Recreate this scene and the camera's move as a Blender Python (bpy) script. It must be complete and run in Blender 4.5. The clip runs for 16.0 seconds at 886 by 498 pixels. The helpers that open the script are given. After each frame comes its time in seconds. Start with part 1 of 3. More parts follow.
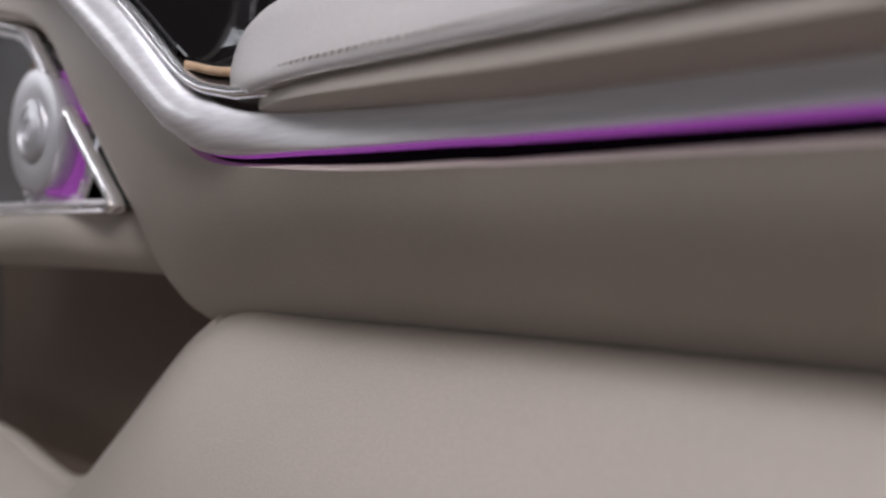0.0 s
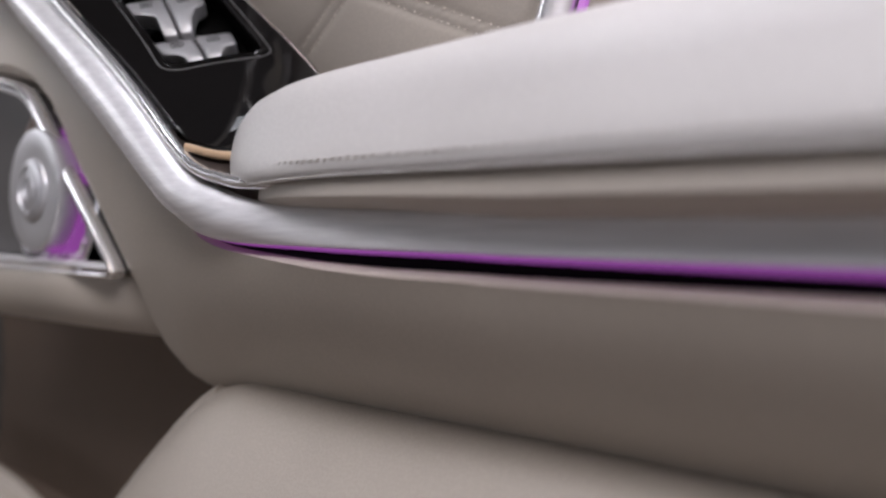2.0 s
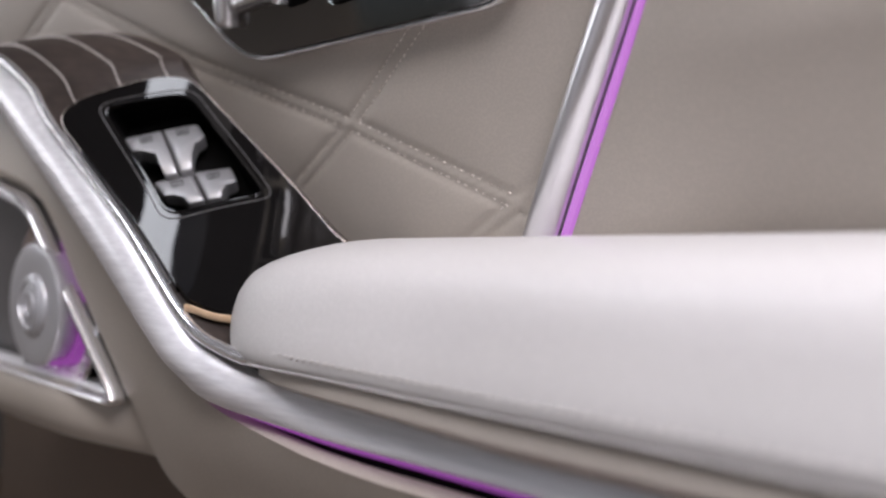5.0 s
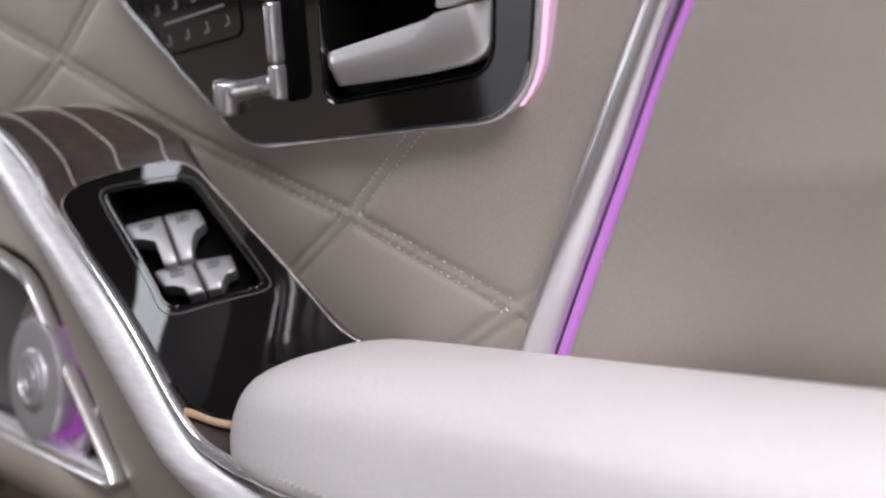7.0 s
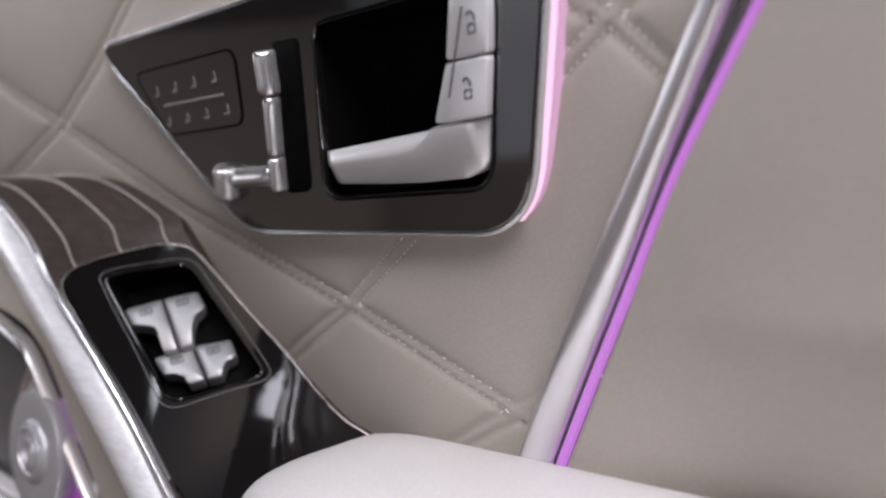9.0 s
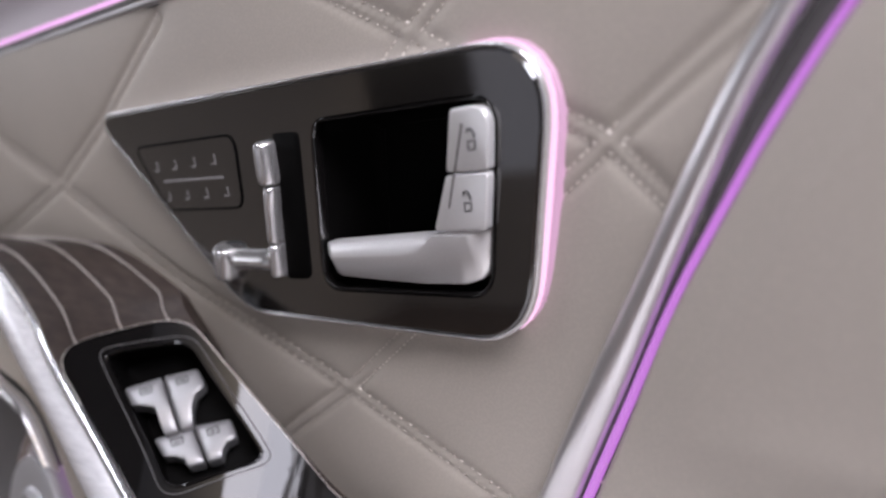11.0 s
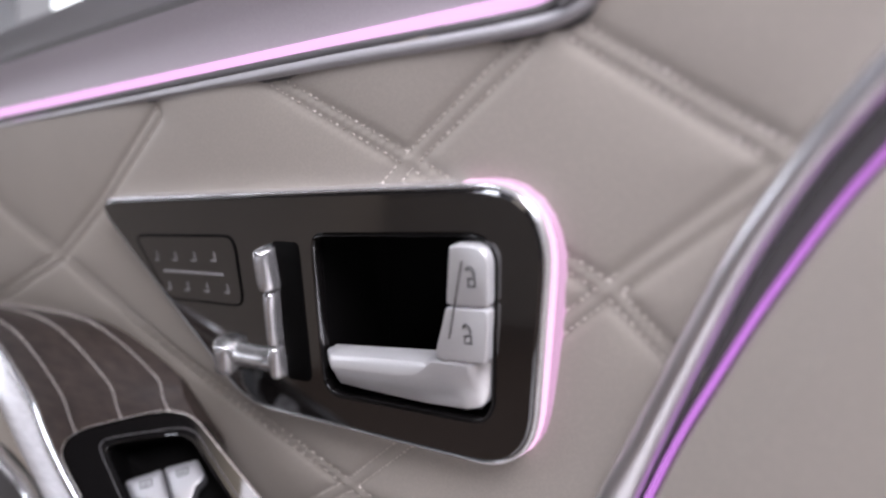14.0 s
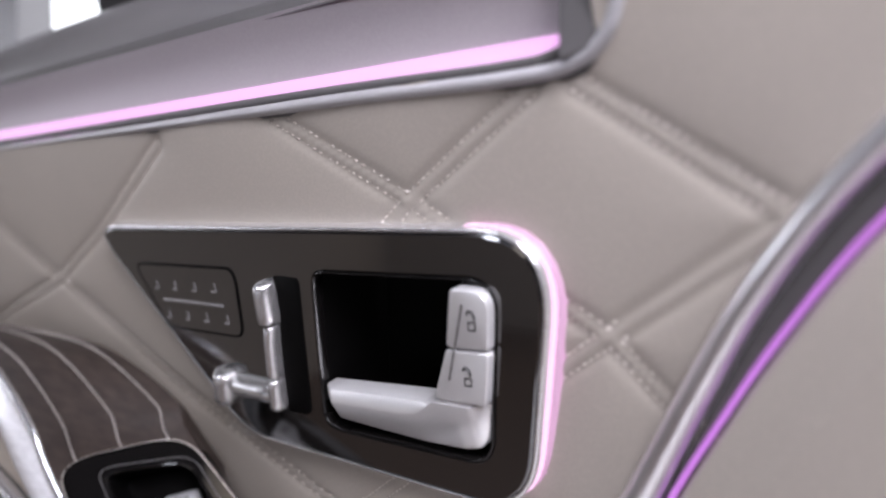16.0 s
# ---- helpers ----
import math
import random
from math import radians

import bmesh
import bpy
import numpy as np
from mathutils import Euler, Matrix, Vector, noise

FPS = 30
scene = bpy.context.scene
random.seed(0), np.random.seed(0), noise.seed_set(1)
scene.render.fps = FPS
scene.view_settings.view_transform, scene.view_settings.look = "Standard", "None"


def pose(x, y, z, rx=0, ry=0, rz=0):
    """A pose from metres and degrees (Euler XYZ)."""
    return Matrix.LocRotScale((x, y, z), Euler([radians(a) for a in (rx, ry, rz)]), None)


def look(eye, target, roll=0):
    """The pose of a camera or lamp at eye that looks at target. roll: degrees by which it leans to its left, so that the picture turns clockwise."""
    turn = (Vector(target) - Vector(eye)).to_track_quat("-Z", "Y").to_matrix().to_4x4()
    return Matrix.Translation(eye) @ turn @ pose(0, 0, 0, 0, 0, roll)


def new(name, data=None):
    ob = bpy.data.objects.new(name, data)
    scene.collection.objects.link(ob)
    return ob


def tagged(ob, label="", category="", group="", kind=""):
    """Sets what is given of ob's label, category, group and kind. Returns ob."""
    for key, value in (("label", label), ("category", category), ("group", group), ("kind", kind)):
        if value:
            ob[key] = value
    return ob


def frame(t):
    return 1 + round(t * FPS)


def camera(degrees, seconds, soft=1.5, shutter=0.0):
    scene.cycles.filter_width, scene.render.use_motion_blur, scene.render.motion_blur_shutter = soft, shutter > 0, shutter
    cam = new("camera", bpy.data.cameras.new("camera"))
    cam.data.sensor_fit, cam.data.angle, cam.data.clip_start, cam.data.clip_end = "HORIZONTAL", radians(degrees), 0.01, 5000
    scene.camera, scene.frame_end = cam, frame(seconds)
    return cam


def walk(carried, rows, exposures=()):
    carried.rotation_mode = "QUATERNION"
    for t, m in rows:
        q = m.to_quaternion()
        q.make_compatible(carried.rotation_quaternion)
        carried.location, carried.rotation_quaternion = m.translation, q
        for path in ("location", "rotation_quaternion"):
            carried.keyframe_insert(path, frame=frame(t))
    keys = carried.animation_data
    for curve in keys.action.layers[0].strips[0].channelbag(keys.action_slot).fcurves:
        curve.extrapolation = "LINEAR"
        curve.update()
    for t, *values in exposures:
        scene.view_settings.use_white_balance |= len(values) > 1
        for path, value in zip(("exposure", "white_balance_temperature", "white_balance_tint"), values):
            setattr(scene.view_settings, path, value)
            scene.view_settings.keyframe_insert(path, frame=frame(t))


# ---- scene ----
# Inside of a car door. X runs to the rear of the car, Y out through the door, Z up.
# The door's parts and the slide of the camera are written in the camera's own frame; TILT sets the door upright.
TILT = Matrix.Rotation(radians(-16.7), 4, "X")
cam = camera(62.0, 16.0, soft=2.3)
cam.data.dof.use_dof, cam.data.dof.focus_distance, cam.data.dof.aperture_fstop = True, 0.29, 4.2
EYE = (0.2525, -0.2317)
WAY = (-0.645, 0.764)
RISE = [(0.0, 0.5681), (0.5, 0.5718), (1.0, 0.5805), (1.5, 0.5905), (2.0, 0.6016), (2.5, 0.6126), (3.0, 0.6235),
        (3.5, 0.6338), (4.0, 0.6449), (4.5, 0.6556), (5.0, 0.6668), (6.2, 0.6925), (7.5, 0.7196), (8.0, 0.7303),
        (8.5, 0.7400), (9.0, 0.7500), (10.2, 0.7738), (11.5, 0.7971), (12.0, 0.8058), (12.5, 0.8134), (13.0, 0.8209),
        (13.5, 0.8272), (14.0, 0.8333), (14.5, 0.8381), (15.0, 0.8423), (15.5, 0.8453), (16.0, 0.8477)]
walk(cam, [(t, TILT @ look((EYE[0], EYE[1], z), (EYE[0] + WAY[0], EYE[1] + WAY[1], z))) for t, z in RISE], [(0.0, -0.08, 6500, 10), (1.5, 0.02, 6500, 10), (3.0, 0.04, 6500, 10), (8.0, 0.04, 6450, 10), (13.0, 0.20, 6270, 12), (16.0, 0.24, 6220, 12)])

# ---- light ----
world = bpy.data.worlds.new("sky")
scene.world = world
world.use_nodes = True
wn = world.node_tree
sky = wn.nodes.new("ShaderNodeTexSky")
sky.sky_type, sky.sun_disc = "NISHITA", False
sky.sun_elevation, sky.sun_rotation = radians(50), radians(120)
sky.dust_density, sky.ozone_density = 6.0, 0.3
wn.links.new(sky.outputs[0], wn.nodes["Background"].inputs[0])
wn.nodes["Background"].inputs[1].default_value = 0.06


def area(name, at, to, sx, sy, watts, colour=(1, 1, 1)):
    lamp = bpy.data.lights.new(name, "AREA")
    lamp.shape, lamp.size, lamp.size_y, lamp.energy, lamp.color = "RECTANGLE", sx, sy, watts, colour
    ob = new(name, lamp)
    ob.matrix_world = look(at, to)
    return ob


area("roof_daylight", TILT @ Vector((0.70, -0.40, 1.27)), TILT @ Vector((0.52, -0.30, 0.0)), 0.7, 0.44, 15.0, (0.92, 0.90, 1.0))
# Small unseen lamp placed for the bluish reflection in the switch plate.
area("plate_reflection_lamp", TILT @ Vector((-0.135, -0.42, 1.27)), TILT @ Vector((-0.13, -0.37, 0.0)), 0.15, 0.21, 1.3, (0.90, 0.92, 1.0))
# Unseen fill lamp, added for side light and brighter reflections in the plates.
area("far_side_fill", (0.0, -1.22, 0.86), (0.0, 0.2, 0.80), 1.9, 0.62, 1.6, (0.92, 0.90, 1.0))
# Unseen lamp added to put highlights on the rail, band and speaker.
area("front_fill", TILT @ Vector((-1.34, -0.55, 1.10)), TILT @ Vector((0.0, -0.15, 0.70)), 0.9, 0.28, 2.8, (0.94, 0.94, 1.0))


# ---- materials ----
def material(name, colour, rough=0.5, metal=0.0, coat=0.0, spec=0.5):
    m = bpy.data.materials.new(name)
    m.use_nodes = True
    b = m.node_tree.nodes["Principled BSDF"]
    b.inputs["Base Color"].default_value = (*colour, 1)
    b.inputs["Roughness"].default_value = rough
    b.inputs["Metallic"].default_value = metal
    b.inputs["Coat Weight"].default_value = coat
    b.inputs["Coat Roughness"].default_value = 0.03
    b.inputs["Specular IOR Level"].default_value = spec
    return m


def textured(m, scale, spread, bump, kind="noise", big=12.0, big_spread=0.06, stretch=(1, 1, 1)):
    """Grain and slow change of tone over the base colour, with fine relief."""
    t, b = m.node_tree, m.node_tree.nodes["Principled BSDF"]
    base = tuple(b.inputs["Base Color"].default_value)[:3]
    co = t.nodes.new("ShaderNodeTexCoord")
    mp = t.nodes.new("ShaderNodeMapping")
    mp.inputs["Scale"].default_value = stretch
    t.links.new(co.outputs["Object"], mp.inputs[0])
    if kind == "cells":
        g = t.nodes.new("ShaderNodeTexVoronoi")
        g.feature = "F1"
        fine = g.outputs["Distance"]
    else:
        g = t.nodes.new("ShaderNodeTexNoise")
        g.inputs["Detail"].default_value = 4
        fine = g.outputs["Fac"]
    g.inputs["Scale"].default_value = scale
    t.links.new(mp.outputs[0], g.inputs["Vector"])
    n = t.nodes.new("ShaderNodeTexNoise")
    n.inputs["Scale"].default_value, n.inputs["Detail"].default_value = big, 3
    t.links.new(mp.outputs[0], n.inputs["Vector"])
    last = None
    for source, amount in ((fine, spread), (n.outputs["Fac"], big_spread)):
        r = t.nodes.new("ShaderNodeMapRange")
        r.inputs["To Min"].default_value, r.inputs["To Max"].default_value = 1 - amount, 1 + amount
        r.inputs["From Min"].default_value, r.inputs["From Max"].default_value = 0.2, 0.8
        t.links.new(source, r.inputs[0])
        if last is None:
            last = r.outputs[0]
        else:
            mu = t.nodes.new("ShaderNodeMath")
            mu.operation = "MULTIPLY"
            t.links.new(last, mu.inputs[0])
            t.links.new(r.outputs[0], mu.inputs[1])
            last = mu.outputs[0]
    v = t.nodes.new("ShaderNodeVectorMath")
    v.operation = "SCALE"
    v.inputs[0].default_value = base
    t.links.new(last, v.inputs["Scale"])
    t.links.new(v.outputs[0], b.inputs["Base Color"])
    if bump:
        bp = t.nodes.new("ShaderNodeBump")
        bp.inputs["Strength"].default_value, bp.inputs["Distance"].default_value = bump, 0.0003
        t.links.new(fine, bp.inputs["Height"])
        t.links.new(bp.outputs[0], b.inputs["Normal"])
    return m


def glowing(name, colour, strength, tint):
    m = material(name, tint, 0.4)
    b = m.node_tree.nodes["Principled BSDF"]
    b.inputs["Emission Color"].default_value = (*colour, 1)
    b.inputs["Emission Strength"].default_value = strength
    return m


LEATHER = textured(material("beige_leather", (0.425, 0.382, 0.333), 0.48), 900, 0.04, 0.12, "cells")
LEATHER_PAD = textured(material("pale_leather", (0.545, 0.526, 0.508), 0.42), 900, 0.04, 0.10, "cells")
LEATHER_LOW = textured(material("taupe_leather", (0.40, 0.355, 0.303), 0.5), 900, 0.04, 0.12, "cells")
THREAD = textured(material("stitch_thread", (0.72, 0.67, 0.61), 0.6), 3000, 0.1, 0.2)
PADTHREAD = textured(material("pale_thread", (0.60, 0.57, 0.54), 0.6), 3000, 0.1, 0.2)
CHROME = textured(material("satin_chrome", (0.90, 0.89, 0.90), 0.22, 0.85), 700, 0.04, 0.03)
SATIN = textured(material("brushed_aluminium", (0.88, 0.87, 0.885), 0.35, 0.38), 500, 0.14, 0.06, stretch=(0.05, 1, 1))
STRIP = textured(material("satin_silver_strip", (0.80, 0.79, 0.81), 0.28, 0.9), 400, 0.08, 0.05, stretch=(0.1, 0.1, 0.1))
SILVER = textured(material("satin_silver_metal", (0.86, 0.85, 0.845), 0.27, 0.52), 1500, 0.05, 0.05)
LEVER = textured(material("satin_silver_lever", (0.58, 0.57, 0.57), 0.26, 0.8), 1500, 0.05, 0.04)
KEYPAINT = textured(material("silver_key_paint", (0.30, 0.295, 0.30), 0.42, 0.6), 1500, 0.05, 0.05)
PIANO = textured(material("piano_black_lacquer", (0.006, 0.0055, 0.0055), 0.045, 0.0, 0.0, 0.36), 60, 0.1, 0.0)
PLATE = textured(material("smoked_black_lacquer", (0.012, 0.0105, 0.010), 0.09, 0.0, 1.0, 1.0), 60, 0.1, 0.0)
PLATE.node_tree.nodes["Principled BSDF"].inputs["Coat IOR"].default_value = 1.75
# Kept near zero so recesses and the band's gap look fully shaded.
BLACK = textured(material("matt_black_plastic_and_shade", (0.003, 0.0028, 0.0028), 0.6, spec=0.04), 900, 0.2, 0.1)
DARKTRIM = textured(material("dark_grey_trim", (0.10, 0.095, 0.095), 0.45), 800, 0.08, 0.15)
GREYTRIM = textured(material("grey_trim", (0.28, 0.27, 0.272), 0.42), 800, 0.06, 0.15)
WOOD = textured(material("dark_wood_veneer", (0.036, 0.027, 0.023), 0.46, 0.0, 0.0, 0.22), 260, 0.45, 0.1, big=25, big_spread=0.25, stretch=(0.12, 1, 1))
INLAY = material("pale_metal_inlay", (0.62, 0.57, 0.53), 0.40, 0.5)
TAN = textured(material("tan_wood_edge", (0.46, 0.32, 0.20), 0.4), 300, 0.2, 0.05)
CAVITY = textured(material("brown_pocket_lining", (0.13, 0.092, 0.068), 0.8), 400, 0.12, 0.2)
PURPLE = glowing("purple_light_guide", (0.52, 0.18, 0.62), 0.95, (0.10, 0.05, 0.12))
ROSE = glowing("soft_rose_glow_falloff", (0.60, 0.32, 0.50), 0.6, (0.3, 0.2, 0.26))
VIOLET = glowing("dim_violet_light_guide", (0.30, 0.06, 0.36), 0.68, (0.06, 0.02, 0.07))
PINK = glowing("pink_light_guide", (0.88, 0.56, 0.76), 1.1, (0.2, 0.12, 0.18))
SILL_PINK = glowing("bright_pink_light_guide", (0.82, 0.42, 0.80), 1.0, (0.2, 0.12, 0.18))
DAY = glowing("overcast_daylight", (0.95, 0.97, 1.0), 2.5, (0.8, 0.8, 0.8))
COVE = textured(material("mid_grey_cove", (0.34, 0.315, 0.325), 0.5), 800, 0.06, 0.1)
SILLTOP = textured(material("grey_sill_padding", (0.150, 0.142, 0.145), 0.46), 800, 0.06, 0.15)
LIPGREY = textured(material("satin_grey_lip", (0.46, 0.45, 0.46), 0.34, 0.2), 800, 0.05, 0.05)
UNSEEN_LINING = textured(material("charcoal_unseen_lining", (0.035, 0.033, 0.033), 0.9), 500, 0.15, 0.1)
MARK = material("printed_mark", (0.03, 0.03, 0.032), 0.5)
MARKL = material("pale_printed_mark", (0.24, 0.23, 0.23), 0.5)
GLASSY = material("crystal_cap", (0.58, 0.58, 0.60), 0.36, 0.6, 0.1)


# ---- builders ----
def part(name, bm, mat, parent=None, label="", smooth=True):
    bmesh.ops.recalc_face_normals(bm, faces=bm.faces)
    me = bpy.data.meshes.new(name)
    bm.to_mesh(me)
    bm.free()
    for p in me.polygons:
        p.use_smooth = smooth
    if smooth:
        me.set_sharp_from_angle(angle=radians(48))
    me.materials.append(mat)
    ob = new(name, me)
    if parent is not None:
        ob.parent = parent
    if label:
        tagged(ob, label)
    return ob


def thing(name, at, label, category, group="", kind=""):
    ob = new(name)
    ob.matrix_world = TILT @ Matrix.Translation(at)
    ob.empty_display_size = 0.02
    bpy.context.view_layer.update()
    return tagged(ob, label, category, group, kind)


def keep(ob):
    """Part meshes are written in the door's coordinates: undo the parent's place."""
    at = TILT.inverted() @ ob.location
    for o in ob.children_recursive:
        if o.parent is ob:
            o.matrix_parent_inverse = Matrix.Translation(-at)
    return ob


def spline(P, u):
    P = np.asarray(P, float)
    n = len(P)
    u = min(max(u, 0.0), n - 1 - 1e-9)
    i = int(u)
    f = u - i
    a, b, c, d = (P[max(0, min(n - 1, k))] for k in (i - 1, i, i + 1, i + 2))
    return 0.5 * (2 * b + (c - a) * f + (2 * a - 5 * b + 4 * c - d) * f * f + (3 * b - a - 3 * c + d) * f ** 3)


def sampled(P, n):
    return [Vector(spline(P, (len(P) - 1) * k / (n - 1))) for k in range(n)]


def loft(rows, closed=False, caps=False):
    bm = bmesh.new()
    vs = [[bm.verts.new(p) for p in r] for r in rows]
    m = len(rows[0])
    for a, b in zip(vs, vs[1:]):
        for k in range(m if closed else m - 1):
            bm.faces.new((a[k], a[(k + 1) % m], b[(k + 1) % m], b[k]))
    if caps:
        bm.faces.new(vs[0])
        bm.faces.new(vs[-1][::-1])
    return bm


def thick(bm, depth):
    """Give a sheet a thickness away from its face normals' front."""
    bmesh.ops.recalc_face_normals(bm, faces=bm.faces)
    bmesh.ops.solidify(bm, geom=bm.faces[:], thickness=depth)
    return bm


def tube(points, r, sides=8, flat=1.0, closed=False, taper=None):
    pts = [Vector(p) for p in points]
    n = len(pts)
    rows = []
    for k, p in enumerate(pts):
        a = pts[k - 1] if (closed or k) else p
        b = pts[(k + 1) % n] if (closed or k < n - 1) else p
        d = (b - a).normalized()
        side = d.cross(Vector((0, -1, -0.3))).normalized()
        up = side.cross(d).normalized()
        if taper:
            r = taper(p)
        rows.append([p + side * (r * math.cos(2 * math.pi * j / sides)) + up * (r * flat * math.sin(2 * math.pi * j / sides)) for j in range(sides)])
    if closed:
        rows.append(rows[0])
        bm = loft(rows, True)
        bmesh.ops.remove_doubles(bm, verts=bm.verts, dist=1e-7)
        return bm
    return loft(rows, True, True)


def rounded(corners, seg=6):
    """Outline of a polygon with corners (a, b, radius) rounded off."""
    out, n = [], len(corners)
    for k in range(n):
        p = Vector(corners[k][:2])
        a = (Vector(corners[k - 1][:2]) - p)
        b = (Vector(corners[(k + 1) % n][:2]) - p)
        r = corners[k][2] if len(corners[k]) > 2 else 0.0
        if r <= 0:
            out.append(tuple(p))
            continue
        half = a.angle(b) / 2
        cut = min(r / math.tan(half), a.length * 0.48, b.length * 0.48)
        s, e = p + a.normalized() * cut, p + b.normalized() * cut
        for j in range(seg + 1):
            t = j / seg
            out.append(tuple(s * (1 - t) ** 2 + p * 2 * t * (1 - t) + e * t * t))
    return out


def leaning(x, z, off=0.0):
    """A point on the leaning upper door panel, off metres proud of it."""
    return Vector((x, 0.2188 - 0.3003 * z - off, z)) if off == 0 else Vector((x, 0.2188 - 0.3003 * z, z)) + Vector((0, -0.9578, -0.2875)) * off


def shrink(outline, d):
    c = Vector((sum(p[0] for p in outline) / len(outline), sum(p[1] for p in outline) / len(outline)))
    n, out = len(outline), []
    for k in range(n):
        a, p, b = Vector(outline[k - 1]), Vector(outline[k]), Vector(outline[(k + 1) % n])
        e = (b - a)
        if e.length < 1e-9:
            out.append(tuple(p))
            continue
        nn = Vector((-e.y, e.x)).normalized()
        if nn.dot(c - p) < 0:
            nn = -nn
        out.append(tuple(p + nn * d))
    return out


def slab(outline, place, low, high, bevel=0.0008, crown=0.0):
    """A raised plate: the outline swept from low to high, with a bevelled rim. place(a, b, off) maps it into the world."""
    inner = shrink(outline, bevel)
    rows = [[place(a, b, low) for a, b in outline], [place(a, b, high - bevel) for a, b in outline], [place(a, b, high - bevel * 0.3) for a, b in shrink(outline, bevel * 0.3)],
            [place(a, b, high) for a, b in inner]]
    bm = loft(rows, True)
    bm.verts.ensure_lookup_table()
    m = len(outline)
    top = [bm.verts[3 * m + k] for k in range(m)]
    if crown:
        c = (sum(p[0] for p in inner) / m, sum(p[1] for p in inner) / m)
        mid = bm.verts.new(place(*c, high + crown))
        for k in range(m):
            bm.faces.new((top[k], top[(k + 1) % m], mid))
    else:
        bm.faces.new(top)
    bm.faces.new([bm.verts[k] for k in range(m)][::-1])
    return bm


def pebble(outline, place, low, high, r, steps=5):
    """A raised key with a rounded rim."""
    rows = [[place(a, b, low) for a, b in outline]]
    for k in range(steps + 1):
        t = k / steps * math.pi / 2
        rows.append([place(a, b, high - r * (1 - math.sin(t))) for a, b in shrink(outline, r * (1 - math.cos(t)))])
    bm = loft(rows, True)
    bm.verts.ensure_lookup_table()
    m = len(outline)
    last = [bm.verts[(steps + 1) * m + k] for k in range(m)]
    bm.faces.new(last)
    bm.faces.new([bm.verts[k] for k in range(m)][::-1])
    return bm


def ring(outer, inner, place, low, high, bevel=0.0008):
    """A plate with a hole through it. Both outlines need as many points."""
    o2, i2 = shrink(outer, bevel), shrink(inner, -bevel)
    rows = [[place(a, b, low) for a, b in outer], [place(a, b, high - bevel) for a, b in outer], [place(a, b, high) for a, b in o2],
            [place(a, b, high) for a, b in i2], [place(a, b, high - bevel) for a, b in inner], [place(a, b, low) for a, b in inner]]
    rows.append(rows[0])
    bm = loft(rows, True)
    bmesh.ops.remove_doubles(bm, verts=bm.verts, dist=1e-7)
    return bm


def pierced(outer, inner, place, low, high, bevel=0.0008):
    """A flat plate with a hole through it, its face filled between the two rims."""
    o2, i2 = shrink(outer, bevel), shrink(inner, -bevel)
    bm = loft([[place(a, b, low) for a, b in outer], [place(a, b, high - bevel) for a, b in outer], [place(a, b, high) for a, b in o2]], True)
    more = [[bm.verts.new(place(a, b, h)) for a, b in loop] for loop, h in ((i2, high), (inner, high - bevel), (inner, low))]
    m = len(inner)
    for a, b in zip(more, more[1:]):
        for k in range(m):
            bm.faces.new((a[k], a[(k + 1) % m], b[(k + 1) % m], b[k]))
    bm.verts.ensure_lookup_table()
    n = len(outer)
    rim = [bm.verts[2 * n + k] for k in range(n)]
    edges = [bm.edges.get((loop[k], loop[(k + 1) % len(loop)])) for loop in (rim, more[0]) for k in range(len(loop))]
    bmesh.ops.triangle_fill(bm, edges=edges, use_beauty=True)
    return bm


def resampled(outline, n, start):
    """n points evenly along a closed outline, the first nearest to the direction start (radians) from its middle."""
    P = [Vector(p) for p in outline]
    c = sum(P, Vector((0, 0))) / len(P)
    area2 = sum(P[k - 1].x * P[k].y - P[k].x * P[k - 1].y for k in range(len(P)))
    if area2 < 0:
        P = P[::-1]
    ray = Vector((math.cos(start), math.sin(start)))
    k0 = max(range(len(P)), key=lambda k: (P[k] - c).normalized().dot(ray))
    P = P[k0:] + P[:k0] + [P[k0]]
    L = [0.0]
    for a, b in zip(P, P[1:]):
        L.append(L[-1] + (b - a).length)
    out, j = [], 0
    for k in range(n):
        d = L[-1] * k / n
        while L[j + 1] < d:
            j += 1
        t = (d - L[j]) / max(1e-9, L[j + 1] - L[j])
        out.append(tuple(P[j].lerp(P[j + 1], t)))
    return out


def dashes(path, place, pitch, length, width, height, bm=None, skew=0.0, skip=None):
    """Stitches: short rounded dashes along a line."""
    bm = bm or bmesh.new()
    d = 0.0
    for a, b in zip(path, path[1:]):
        a, b = Vector(a), Vector(b)
        e = (b - a)
        l = e.length
        e.normalize()
        s = Vector((-e.y, e.x))
        while d < l:
            c = a + e * d
            if skip and skip(c.x, c.y):
                d += pitch
                continue
            w = width * random.uniform(0.85, 1.15)
            ll = length * random.uniform(0.9, 1.08)
            dd = (e + s * skew).normalized()
            ss = Vector((-dd.y, dd.x))
            rows = []
            for t, q in ((-0.5, 0.35), (-0.3, 0.9), (0.0, 1.0), (0.3, 0.9), (0.5, 0.35)):
                p = c + dd * (ll * t)
                rows.append([bm.verts.new(place(*(p + ss * (w * 0.5 * q)), -0.0002)), bm.verts.new(place(*p, height * q)), bm.verts.new(place(*(p - ss * (w * 0.5 * q)), -0.0002))])
            for r0, r1 in zip(rows, rows[1:]):
                bm.faces.new((r0[0], r0[1], r1[1], r1[0]))
                bm.faces.new((r0[1], r0[2], r1[2], r1[1]))
            d += pitch
        d -= l
    return bm


